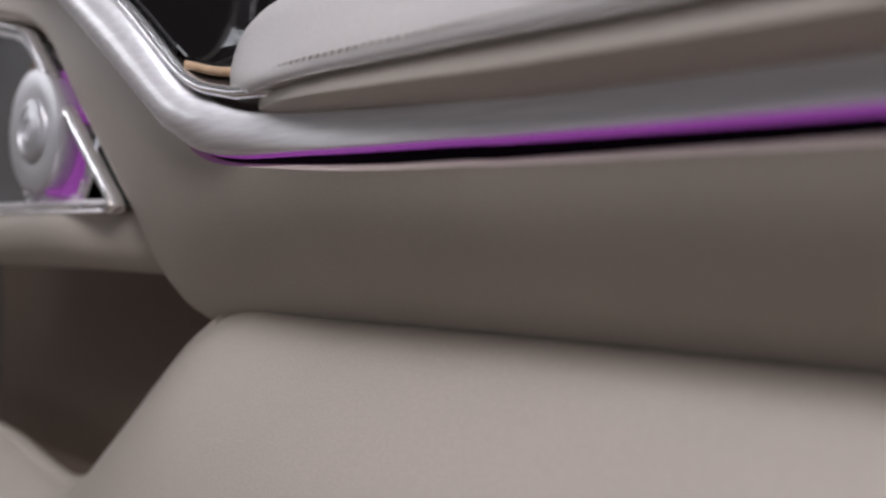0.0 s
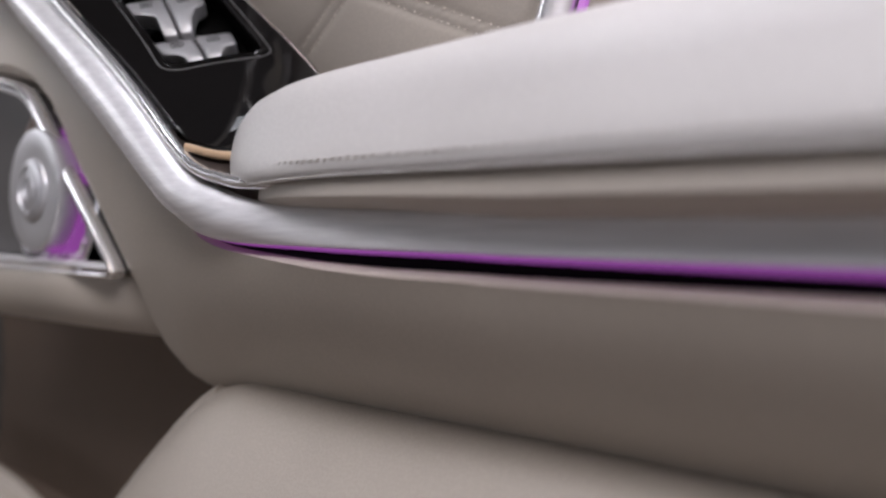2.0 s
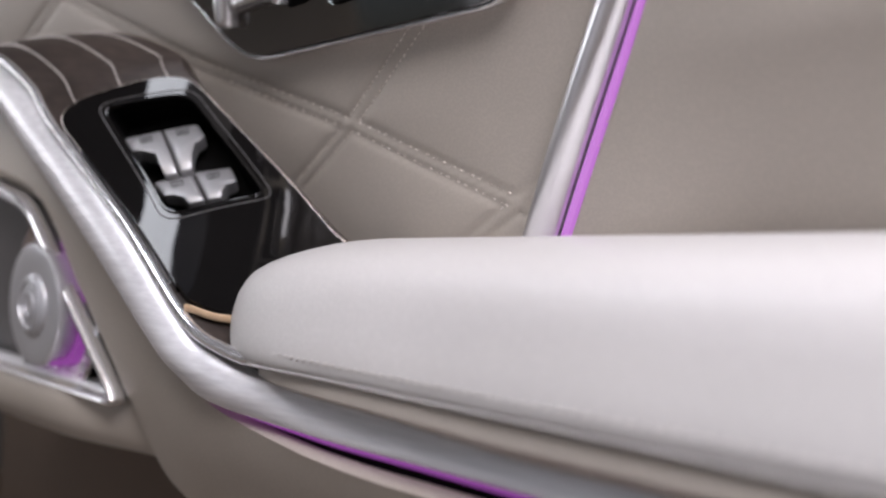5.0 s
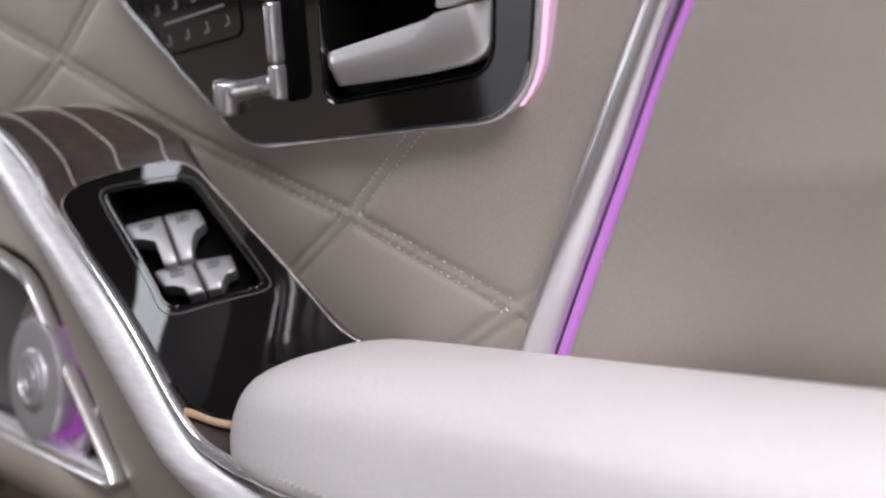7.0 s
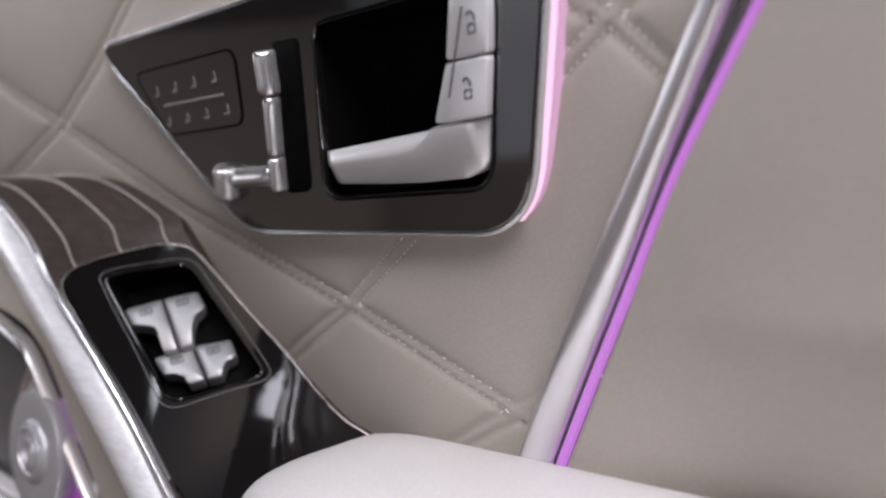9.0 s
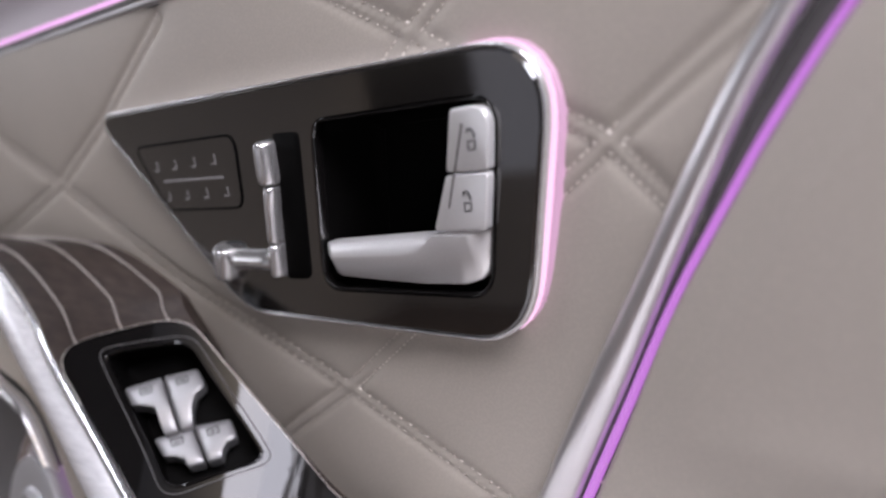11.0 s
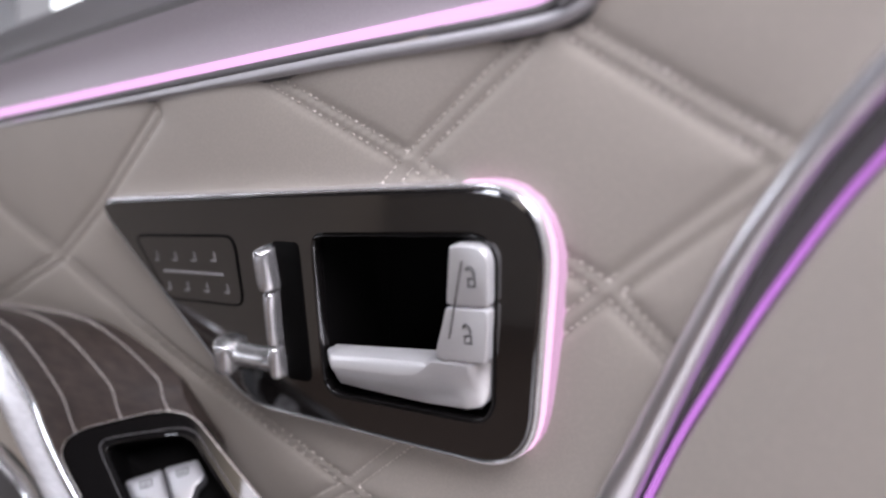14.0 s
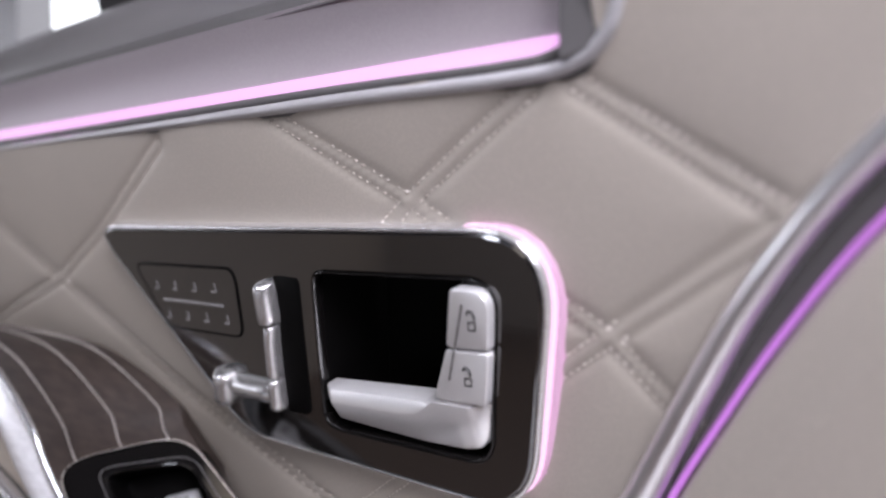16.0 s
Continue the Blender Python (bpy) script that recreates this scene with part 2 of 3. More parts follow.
# ---- upper door panel: quilted leather ----
SEAMS = [[(-0.37, 0.893), (-0.234, 0.829), (-0.112, 0.769), (0.0, 0.7244), (0.085, 0.685), (0.10, 0.678)],
         [(0.012, 0.9005), (0.02, 0.896), (0.0763, 0.8645), (0.1465, 0.8209), (0.162, 0.804), (0.19, 0.775)],
         [(0.148, 0.8945), (0.1515, 0.892), (0.1986, 0.8576), (0.25, 0.82)],
         [(0.0, 0.636), (0.06, 0.671), (0.085, 0.685), (0.13, 0.710)],
         [(-0.42, 0.782), (-0.234, 0.829), (-0.16, 0.858), (-0.085, 0.894), (-0.077, 0.898)],
         [(-0.12, 0.654), (-0.0465, 0.699), (0.0, 0.7244), (0.0335, 0.7466), (0.1465, 0.8209), (0.1924, 0.8493), (0.26, 0.89)],
         [(0.03, 0.836), (0.0763, 0.8645), (0.128, 0.8925), (0.1335, 0.8955)]]
HALF = 0.0026


def seam_distance(x, z, seams=SEAMS):
    best = 1.0
    for s in seams:
        for (ax, az), (bx, bz) in zip(s, s[1:]):
            dx, dz = bx - ax, bz - az
            t = max(0.0, min(1.0, ((x - ax) * dx + (z - az) * dz) / (dx * dx + dz * dz)))
            best = min(best, math.hypot(x - ax - t * dx, z - az - t * dz))
    return best


def quilt(x, z):
    d = seam_distance(x, z)
    puff = 0.0013 * (1 - math.exp(-max(0.0, d - HALF) / 0.010))
    groove = -0.0011 * math.exp(-((d - HALF) / 0.0010) ** 2)
    rib = 0.0004 * math.exp(-(d / 0.0014) ** 2)
    return 0.0006 + puff + groove + rib


CHROME_EDGE = [(0.0720, 0.646), (0.0836, 0.6671), (0.1060, 0.7077), (0.1315, 0.7502), (0.1564, 0.7898), (0.1744, 0.8193), (0.1943, 0.8478), (0.2227, 0.8785), (0.27, 0.915)]
LIGHT_EDGE = [(0.0880, 0.641), (0.0968, 0.660), (0.1175, 0.698), (0.1390, 0.736), (0.1590, 0.7715), (0.1765, 0.7985), (0.1960, 0.8265), (0.2215, 0.8570), (0.266, 0.898)]


def strip_x(z):
    return float(np.interp(z, [p[1] for p in CHROME_EDGE], [p[0] for p in CHROME_EDGE]))


door_panel = thing("door_panel", (0, 0.05, 0.6), "beige diamond-quilted leather upper car door panel with double stitching", "door panel")
bm = bmesh.new()
NX, NZ = 330, 165
X0, X1, Z0, Z1 = -0.42, 0.25, 0.60, 0.935
grid = []
for j in range(NZ + 1):
    z = Z0 + (Z1 - Z0) * j / NZ
    row = []
    for i in range(NX + 1):
        x = X0 + (X1 - X0) * i / NX
        row.append(bm.verts.new(leaning(x, z, quilt(x, z))))
    grid.append(row)
for j in range(NZ):
    for i in range(NX):
        x, z = X0 + (X1 - X0) * (i + 0.5) / NX, Z0 + (Z1 - Z0) * (j + 0.5) / NZ
        if 0.006 < x < 0.117 and 0.771 < z < 0.844:
            continue
        if x < 0.157 and z > (0.9115 - 0.0300 * (x + 0.27)) + 0.001:
            continue
        if x > strip_x(z) + 0.006:
            continue
        bm.faces.new((grid[j][i], grid[j][i + 1], grid[j + 1][i + 1], grid[j + 1][i]))
bmesh.ops.delete(bm, geom=[v for v in bm.verts if not v.link_faces], context="VERTS")
part("quilted_leather", bm, LEATHER, door_panel)


def hidden(x, z):
    """Under the control plate, and where the folds carry no thread."""
    return (x > 0.084 and z < 0.70) or (-0.05 < x < 0.112 and 0.764 < z < 0.850) or (x > 0.150 and 0.822 < z < 0.9 and z - 0.8231 < 0.66 * (x - 0.15) + 0.004) or (x > 0.02 and z < 0.683 and z - 0.685 < 0.56 * (x - 0.085) + 0.004)


def crossed(x, z, own):
    """Where another seam runs over this one, between its two threads."""
    return seam_distance(x, z, [q for q in SEAMS if q is not own]) < 0.8 * HALF


for s in SEAMS:
    for sign in (-1, 1):
        line = []
        P = [Vector(p) for p in s]
        for k, p in enumerate(P):
            e = (P[min(k + 1, len(P) - 1)] - P[max(k - 1, 0)]).normalized()
            line.append(p + Vector((-e.y, e.x)) * (sign * HALF))
        part("stitching", dashes(line, lambda a, b, o: leaning(a, b, quilt(a, b) + o + 0.0002), 0.0031, 0.0021, 0.0010, 0.0006, skip=lambda x, z, s=s: hidden(x, z) or crossed(x, z, s)), THREAD, door_panel)
keep(door_panel)

# ---- slanting chrome trim with its purple light guide, and the plain leather behind it ----
trim = thing("door_trim_strip", (0.15, 0.0, 0.62), "slanting satin chrome trim strip with a purple light line on beige door", "trim strip")
A, B = sampled(CHROME_EDGE, 60), sampled(LIGHT_EDGE, 60)
rows, joint = [], []
for i, (a, b) in enumerate(zip(A, B)):
    q = max(0.0, min(1.0, (i / 59 - 0.40) / 0.45))
    q = 1 - 0.40 * q * q * (3 - 2 * q)
    rows.append([leaning(*(a + (b - a) * (t * q)), h) for t, h in ((0, -0.004), (0.0, 0.003), (0.08, 0.0058), (0.22, 0.0076), (0.42, 0.0080), (0.62, 0.0068), (0.80, 0.0044), (0.95, 0.0012), (1.0, -0.004))])
    # joint: dark strip standing for the chrome's dark reflection, wider towards the top.
    joint.append([leaning(*(a + (b - a) * t), h) for t, h in ((q - 0.05, -0.001), (q + 0.3 * (1 - q), 0.0012), (q + 0.8 * (1 - q), 0.0016), (1.0, 0.0012), (1.01, -0.004))])
part("chrome_bar", loft(rows, True, True), STRIP, trim)
part("dark_reflection_strip", loft(joint), DARKTRIM, trim, "dark grey strip drawn as the chrome's dark reflection beside the light line")
rows = []
for a, b in zip(A, B):
    d = (b - a).normalized()
    rows.append([leaning(*(b + d * t), h) for t, h in ((0.0001, -0.003), (0.0001, 0.0019), (0.0014, 0.0027), (0.0029, 0.0019), (0.0029, -0.003))])
part("light_guide", loft(rows, True, True), PURPLE, trim, "glowing purple light guide")
keep(trim)

rear = thing("rear_door_leather", (0.35, 0.0, 0.62), "smooth plain beige leather rear door panel beside the chrome strip", "door panel")
rows, edge_rows = [], []
for a, b in zip(A, B):
    d = (b - a).normalized()
    s = b + d * 0.0046
    row = [leaning(*(s + d * 0.0020), 0.0046)]
    edge_rows.append([leaning(*s, -0.004), leaning(*s, 0.002), leaning(*(s + d * 0.0006), 0.0037), leaning(*(s + d * 0.0020), 0.0046), leaning(*(s + d * 0.0021), 0.0)])
    for k in range(1, 25):
        t = k / 24
        x = s[0] + 0.003 + t * 0.33
        sink = 0.024 * max(0.0, (0.735 - s[1]) / 0.09) * min(1.0, t * 5)
        row.append(leaning(x, s[1] - 0.003 * min(1, t * 10), 0.0055 - sink + 0.010 * (1 - math.exp(-t * 8)) + 0.012 * t))
    rows.append(row)
part("leather_skin", loft(rows), LEATHER, rear)
part("rolled_edge", loft(edge_rows), LEATHER, rear)
keep(rear)

# ---- seat control and door handle plate ----
control = thing("seat_control_panel", (0.0, -0.03, 0.755), "gloss black door plate with silver seat switch and door handle", "control panel")
OUTLINE = rounded([(-0.148, 0.8612, 0.007), (0.136, 0.8540, 0.022), (0.1095, 0.7578, 0.030), (-0.0535, 0.7610, 0.042)], 12)
HOLE = rounded([(0.0235, 0.8415, 0.009), (0.1145, 0.8405, 0.010), (0.0985, 0.7735, 0.014), (0.008, 0.7735, 0.009)], 8)
N = 120
O2, H2 = resampled(OUTLINE, N, 2.6), resampled(HOLE, N, 2.6)
part("face_plate", pierced(O2, H2, leaning, -0.001, 0.0085, 0.0008), PLATE, control, smooth=False)
WIDE = shrink(O2, -0.0016)
part("chrome_rim", ring(WIDE, shrink(O2, -0.0001), leaning, -0.001, 0.0082, 0.0005), CHROME, control, "thin bright chrome rim")
bm = loft([[leaning(a, b, 0.004) for a, b in H2], [leaning(a, b, -0.022) for a, b in shrink(H2, 0.003)], [leaning(a, b, -0.026) for a, b in shrink(H2, 0.008)]], True)
bm.verts.ensure_lookup_table()
bm.faces.new([bm.verts[2 * N + k] for k in range(N)])
part("handle_recess", bm, BLACK, control)
part("recess_lip", ring(H2, shrink(H2, 0.0009), leaning, 0.004, 0.0089, 0.0003), PIANO, control)
# glow behind the rear edge of the plate
edge = [p for p in O2 if (p[0] > 0.100 and p[1] < 0.848) or (p[1] >= 0.848 and p[0] > 0.098)]
G = [Vector(e) for e in edge]
# Outer rose strip glows in place of the soft falloff on the leather.
for start, fat, level, glow in ((0.0017, 0.0008, 0.0048, PINK), (0.0028, 0.0020, 0.0030, ROSE)):
    rows = []
    for k, p in enumerate(G):
        e = (G[min(k + 1, len(G) - 1)] - G[max(k - 1, 0)]).normalized()
        n = Vector((e.y, -e.x))
        fade = math.sin(math.pi * (k / (len(G) - 1)) ** 0.8) ** 1.1 if 0 < k < len(G) - 1 else 0.0
        a, w = start * (0.55 + 0.45 * fade) if start > 0.002 else start, 0.0002 + fat * fade
        rows.append([leaning(*(p + n * a), -0.001), leaning(*(p + n * a), level), leaning(*(p + n * (a + w * 0.5)), level + 0.0003), leaning(*(p + n * (a + w)), level - 0.0008), leaning(*(p + n * (a + w)), -0.001)])
    part("halo_light", loft(rows, True, True), glow, control, "glowing pink strip along the edge, light guide and its drawn falloff")

# L-shaped handle with two lock keys
TOPLINE = ([0.0148, 0.0745, 0.0798, 0.1030], [0.7930, 0.7957, 0.7972, 0.7972])
CREASE = ([0.0148, 0.0600, 0.0690, 0.0790, 0.1030], [0.7882, 0.7893, 0.7905, 0.7960, 0.7962])
FOOTLINE = ([0.0148, 0.0178, 0.0450, 0.0680, 0.0880, 0.0950, 0.0990, 0.1015, 0.1030], [0.7850, 0.7797, 0.7783, 0.7775, 0.7779, 0.7797, 0.7830, 0.7885, 0.7940])
rows = []
for x in sorted(set(np.linspace(0.0148, 0.1030, 60)) | {0.0745, 0.0798}):
    a, c, f = (float(np.interp(x, *q)) for q in (TOPLINE, CREASE, FOOTLINE))
    c = max(c, f + 0.002)
    e = min(1.0, 0.55 + 60 * min(x - 0.0148, 0.1030 - x))
    rows.append([leaning(x, z, 0.001 + (h - 0.001) * e) for z, h in ((a, 0.001), (a, 0.0108), (a - 0.0006, 0.0117), (c + 0.0005, 0.0127), (c - 0.0004, 0.0127), (f + 0.0012, 0.0098), (f, 0.0085), (f, 0.001))])
part("door_handle", loft(rows, True, True), SILVER, control, "satin silver L-shaped door handle")
key2 = rounded([(0.0803, 0.7980, 0.0016), (0.1034, 0.7980, 0.0016), (0.1086, 0.8168, 0.0016), (0.0904, 0.8168, 0.0016)], 3)
key1 = rounded([(0.0907, 0.8177, 0.0016), (0.1088, 0.8177, 0.0016), (0.1132, 0.8375, 0.007), (0.0972, 0.8380, 0.002)], 5)
for k, name in ((key1, "lock_key"), (key2, "lock_key")):
    kb = part(name, pebble(k, leaning, 0.001, 0.0125, 0.0006, 3), SILVER, control, "satin silver lock key with a padlock mark")
    cx = sum(p[0] for p in k) / len(k) + 0.0018
    cz = sum(p[1] for p in k) / len(k)
    body = [(cx - 0.0018, cz - 0.003), (cx + 0.0016, cz - 0.003), (cx + 0.0022, cz + 0.0002), (cx - 0.0012, cz + 0.0002)]
    part("padlock_mark", ring(resampled(body, 24, 2.3), resampled(shrink(body, 0.0008), 24, 2.3), leaning, 0.0124, 0.01262, 0.00005), MARK, kb)
    hook = [leaning(cx + 0.0004 + 0.0016 * math.cos(a), cz + 0.0016 + 0.0022 * math.sin(a), 0.0126) for a in np.linspace(-0.3, 2.6, 9)]
    part("padlock_mark", tube(hook, 0.0004, 5), MARK, kb)
ridge = [leaning(0.0895 + 0.0120 * t, 0.8060 + 0.0270 * t, 0.0126) for t in np.linspace(0, 1, 8)]
part("key_ridge", tube(ridge, 0.0004, 6), DARKTRIM, control)

# seat-shaped switch
part("seat_switch_slot", slab(rounded([(-0.0020, 0.8392, 0.002), (0.0150, 0.8385, 0.003), (0.0020, 0.7775, 0.006), (-0.0150, 0.7775, 0.002)], 4), leaning, 0.008, 0.0089, 0.0003), BLACK, control, "black slot beside the seat switch")


def lever(name, top, foot, wide, high, waist=1.0):
    """A ridged, round-ended key lying along the plate from top to foot."""
    a, b = Vector(top), Vector(foot)
    d = (b - a).normalized()
    w = Vector((-d.y, d.x)) * (wide / 2)
    section = [(1.0, 0.0), (1.0, 0.50), (0.88, 0.76), (0.62, 0.92), (0.22, 1.0), (-0.20, 0.97), (-0.62, 0.80), (-0.90, 0.60), (-1.0, 0.42), (-1.0, 0.0)]
    rows = []
    for t in (0.0, 0.02, 0.06, 0.14, 0.3, 0.5, 0.7, 0.86, 0.94, 0.98, 1.0):
        e = (1 - abs(2 * t - 1) ** 9) ** 0.5 if 0 < t < 1 else 0.0
        thin = (waist + (1 - waist) * abs(2 * t - 1) ** 2) * (0.72 + 0.28 * e)
        p = a.lerp(b, t)
        rows.append([leaning(*(p + w * (k * thin)), 0.007 + (high - 0.007) * h * (0.74 + 0.26 * e)) for k, h in section])
    return part(name, loft(rows, True, True), LEVER, control, "silver seat-shaped adjuster key")


lever("headrest_key", (-0.0052, 0.8368), (-0.0076, 0.8192), 0.0085, 0.0175)
lever("backrest_key", (-0.0076, 0.8186), (-0.0136, 0.7944), 0.0062, 0.0160, 0.86)
lever("lumbar_key", (-0.0138, 0.7938), (-0.0170, 0.7795), 0.0062, 0.0160)
lever("cushion_key", (-0.0188, 0.7860), (-0.0490, 0.7862), 0.0098, 0.0152, 0.9)
lever("cushion_tip_key", (-0.0545, 0.7926), (-0.0592, 0.7776), 0.0120, 0.0175)

mem = rounded([(-0.116, 0.8430, 0.004), (-0.0290, 0.8415, 0.006), (-0.0350, 0.8098, 0.007), (-0.0985, 0.8108, 0.008)], 6)
M2 = resampled(mem, 80, 2.6)
pad = part("memory_key_field", slab(M2, leaning, 0.008, 0.0090, 0.0004), PLATE, control, "flat black field of memory keys", False)
part("key_field_groove", ring(shrink(M2, -0.0006), shrink(M2, 0.0005), leaning, 0.008, 0.0092, 0.0002), BLACK, pad)
part("divider_bar", slab([(-0.0955, 0.8255), (-0.0440, 0.8245), (-0.0440, 0.8234), (-0.0955, 0.8244)], leaning, 0.0088, 0.0096, 0.0001), MARKL, pad)
for row, zz in ((0, 0.8320), (1, 0.8172)):
    for k in range(4):
        x = -0.0985 + 0.0170 * k + (0.004 if row else 0)
        part("seat_mark", slab([(x, zz + 0.0025), (x + 0.0009, zz + 0.0025), (x + 0.0007, zz - 0.0018), (x - 0.0002, zz - 0.0018)], leaning, 0.0088, 0.0092, 0.0001), MARKL, pad)
        part("seat_mark", slab([(x - 0.0034, zz - 0.0012), (x - 0.0002, zz - 0.0012), (x - 0.0002, zz - 0.0020), (x - 0.0034, zz - 0.0020)], leaning, 0.0088, 0.0092, 0.0001), MARKL, pad)
keep(control)

# ---- ramp with the window switches ----
LEFT = [(0.06, -0.066, 0.6235), (0.029, -0.068, 0.6252), (0.0076, -0.069, 0.6278), (-0.0204, -0.070, 0.6382), (-0.0672, -0.070, 0.6757), (-0.1376, -0.070, 0.726), (-0.1677, -0.070, 0.7505), (-0.2186, -0.070, 0.7744), (-0.28, -0.070, 0.785), (-0.36, -0.070, 0.788)]
RIGHT = [(0.06, 0.03, 0.640), (0.02, 0.026, 0.648), (-0.002, 0.012, 0.6611), (-0.0122, 0.005, 0.6708), (-0.0298, -0.008, 0.6962), (-0.0824, -0.027, 0.7503), (-0.103, -0.026, 0.7665), (-0.165, -0.03, 0.786), (-0.26, -0.035, 0.790), (-0.36, -0.037, 0.790)]


def ramp_base(u, v):
    return Vector(spline(LEFT, u) * (1 - v) + spline(RIGHT, u) * v)


def ramp(u, v, off=0.0):
    a = ramp_base(u + 0.02, v) - ramp_base(u - 0.02, v)
    b = ramp_base(u, v + 0.02) - ramp_base(u, v - 0.02)
    n = a.cross(b).normalized()
    if n.z < 0:
        n = -n
    return ramp_base(u, v) + n * (off + 0.014 * v * (1 - v))


console = thing("window_switch_console", (-0.05, -0.03, 0.62), "dark wood console with gloss black window switch plate and chrome edge", "switch console")
rows = [[ramp(u, v) for v in np.linspace(0.0, 0.972, 13)] + [ramp(u, 0.978, 0.0048), ramp(u, 1.0, 0.0048)] + [ramp(u, 1.0) + Vector((0.004, 0.02, -0.03))] for u in np.linspace(0.1, 3.42, 36)]
part("wood_veneer", loft(rows), WOOD, console, "dark open-pore wood veneer")
rows = [[ramp(u, 0.972), ramp(u, 0.978, 0.0048), ramp(u, 1.0, 0.0048), ramp(u, 1.0) + Vector((0.004, 0.02, -0.03))] for u in np.linspace(3.42, 4.93, 20)]
part("wood_veneer", loft(rows), WOOD, console)
rows = [[ramp(u, v, 0.0050) for v in np.linspace(0.0, 1.0, 13)] + [ramp(u, 1.0, 0.0035) + Vector((0.001, 0.003, -0.002)), ramp(u, 1.0) + Vector((0.004, 0.02, -0.03))] for u in np.linspace(4.91, 9, 60)]
part("wood_veneer", loft(rows), WOOD, console, "dark open-pore wood veneer")
for v0 in (0.22, 0.56, 0.87):
    part("inlay_line", tube([ramp(u, v0, 0.0051) for u in np.linspace(5.05, 9, 40)], 0.0006, 6, 0.6), INLAY, console, "thin pale inlay line")


def framed(corners, seg, n):
    """A rounded outline whose straight sides are cut into n pieces, so that two of them match point for point."""
    arc = rounded(corners, seg)
    out, m = [], seg + 1
    for k in range(len(corners)):
        out += arc[k * m:(k + 1) * m]
        a, b = Vector(arc[(k + 1) * m - 1]), Vector(arc[((k + 1) * m) % len(arc)])
        out += [tuple(a.lerp(b, j / n)) for j in range(1, n)]
    return out


PU = framed([(3.3, 0.035, 0.001), (5.22, 0.040, 0.32), (5.10, 0.995, 0.30), (3.3, 0.965, 0.001)], 8, 14)
HU = framed([(3.90, 0.20, 0.12), (4.94, 0.36, 0.10), (4.83, 0.90, 0.12), (3.90, 0.78, 0.12)], 8, 14)
rows = [[ramp(a, b, -0.001) for a, b in PU]]
for t in (0.0, 0.010, 0.020, 0.15, 0.3, 0.45, 0.6, 0.75, 0.9, 1.0):
    rows.append([ramp(a + (c - a) * t, b + (d - b) * t, 0.0054 if t == 0 else 0.006) for (a, b), (c, d) in zip(PU, HU)])
rows.append([ramp(a, b, 0.0005) for a, b in HU])
part("switch_plate", loft(rows, True), PIANO, console, "gloss black switch plate with sharp reflections")
def plate_end(v):
    return 1.75 + 1.42 * math.exp(-(v / 0.16) ** 2)


rows = [[ramp(plate_end(v) + (3.31 - plate_end(v)) * k, v, 0.0060 if 0.04 < v < 0.96 and k > 0 else 0.0050) for v in [0.035, 0.042, 0.050] + list(np.linspace(0.08, 0.92, 28)) + [0.950, 0.958, 0.965]] for k in np.linspace(0, 1, 26)]
part("lower_plate", loft(rows), PIANO, console)
line = [(u, 0.02) for u in np.linspace(2.3, 3.3, 12)] + [p for p in PU if p[0] > 3.31] + [(u, 0.963) for u in np.linspace(3.3, 1.8, 16)]
part("plate_outline", tube([ramp(a, b, 0.0056) for a, b in line if b > 0.5 or a > 4.6], 0.0003, 6), INLAY, console, "hair-thin pale metal outline")
hc = (sum(q[0] for q in HU) / len(HU), sum(q[1] for q in HU) / len(HU))
rows = [[ramp(a, b, h) for a, b in HU] for h in (0.0052, -0.004, -0.013)]
rows += [[ramp(a + (hc[0] - a) * t, b + (hc[1] - b) * t, -0.014) for a, b in HU] for t in (0.03, 0.3, 0.6, 0.995)]
part("switch_well", loft(rows, True), BLACK, console)
part("well_frame", tube([ramp(a, b, 0.0063) for a, b in HU], 0.0007, 6, closed=True), PIANO, console)
part("well_groove", tube([ramp(4.36 + (a - 4.36) * 1.10, 0.54 + (b - 0.54) * 1.14, 0.0061) for a, b in HU], 0.0003, 5, closed=True), DARKTRIM, console)


ACROSS, DOWNWARD, FACE = Vector((0.5722, 0.7870, 0.2307)), Vector((0.6128, -0.2234, -0.7580)), Vector((0.5451, -0.5751, 0.6101))


def key(middle, outline, mark, slant):
    """A rocker key: a wide lip running down into a narrower foot, crowned across and tipped up at its front, with a small printed window."""
    P = resampled(rounded([(a, b, 0.0014) for a, b in outline], 4), 72, 2.2)
    c = (sum(q[0] for q in P) / 72, sum(q[1] for q in P) / 72)

    def lying(a, b, off):
        return middle + ACROSS * a + DOWNWARD * b + FACE * (off + (slant * b - 9.0 * max(0.0, b - 0.004) ** 2 if off > -0.004 else 0.0))

    rows = [[lying(a, b, -0.007) for a, b in P]]
    for t, h in ((0.0, -0.0013), (0.02, -0.0005), (0.07, 0.0), (0.35, 0.0003), (0.7, 0.0004), (0.98, 0.0004)):
        rows.append([lying(a + (c[0] - a) * t, b + (c[1] - b) * t, h) for a, b in P])
    bm = loft(rows, True)
    bm.verts.ensure_lookup_table()
    bm.faces.new([bm.verts[6 * 72 + j] for j in range(72)])
    k = part("window_switch", bm, KEYPAINT, console, "silver window rocker switch")
    u, v = mark
    mk = [(u - 0.0030, v - 0.0020), (u + 0.0030, v - 0.0022), (u + 0.0030, v + 0.0018), (u - 0.0026, v + 0.0020)]
    part("window_mark", ring(resampled(mk, 24, 2.2), resampled([(a + (u - a) * 0.2, b + (v - b) * 0.28) for a, b in mk], 24, 2.2), lying, 0.0002, 0.0006, 0.0), MARK, k)
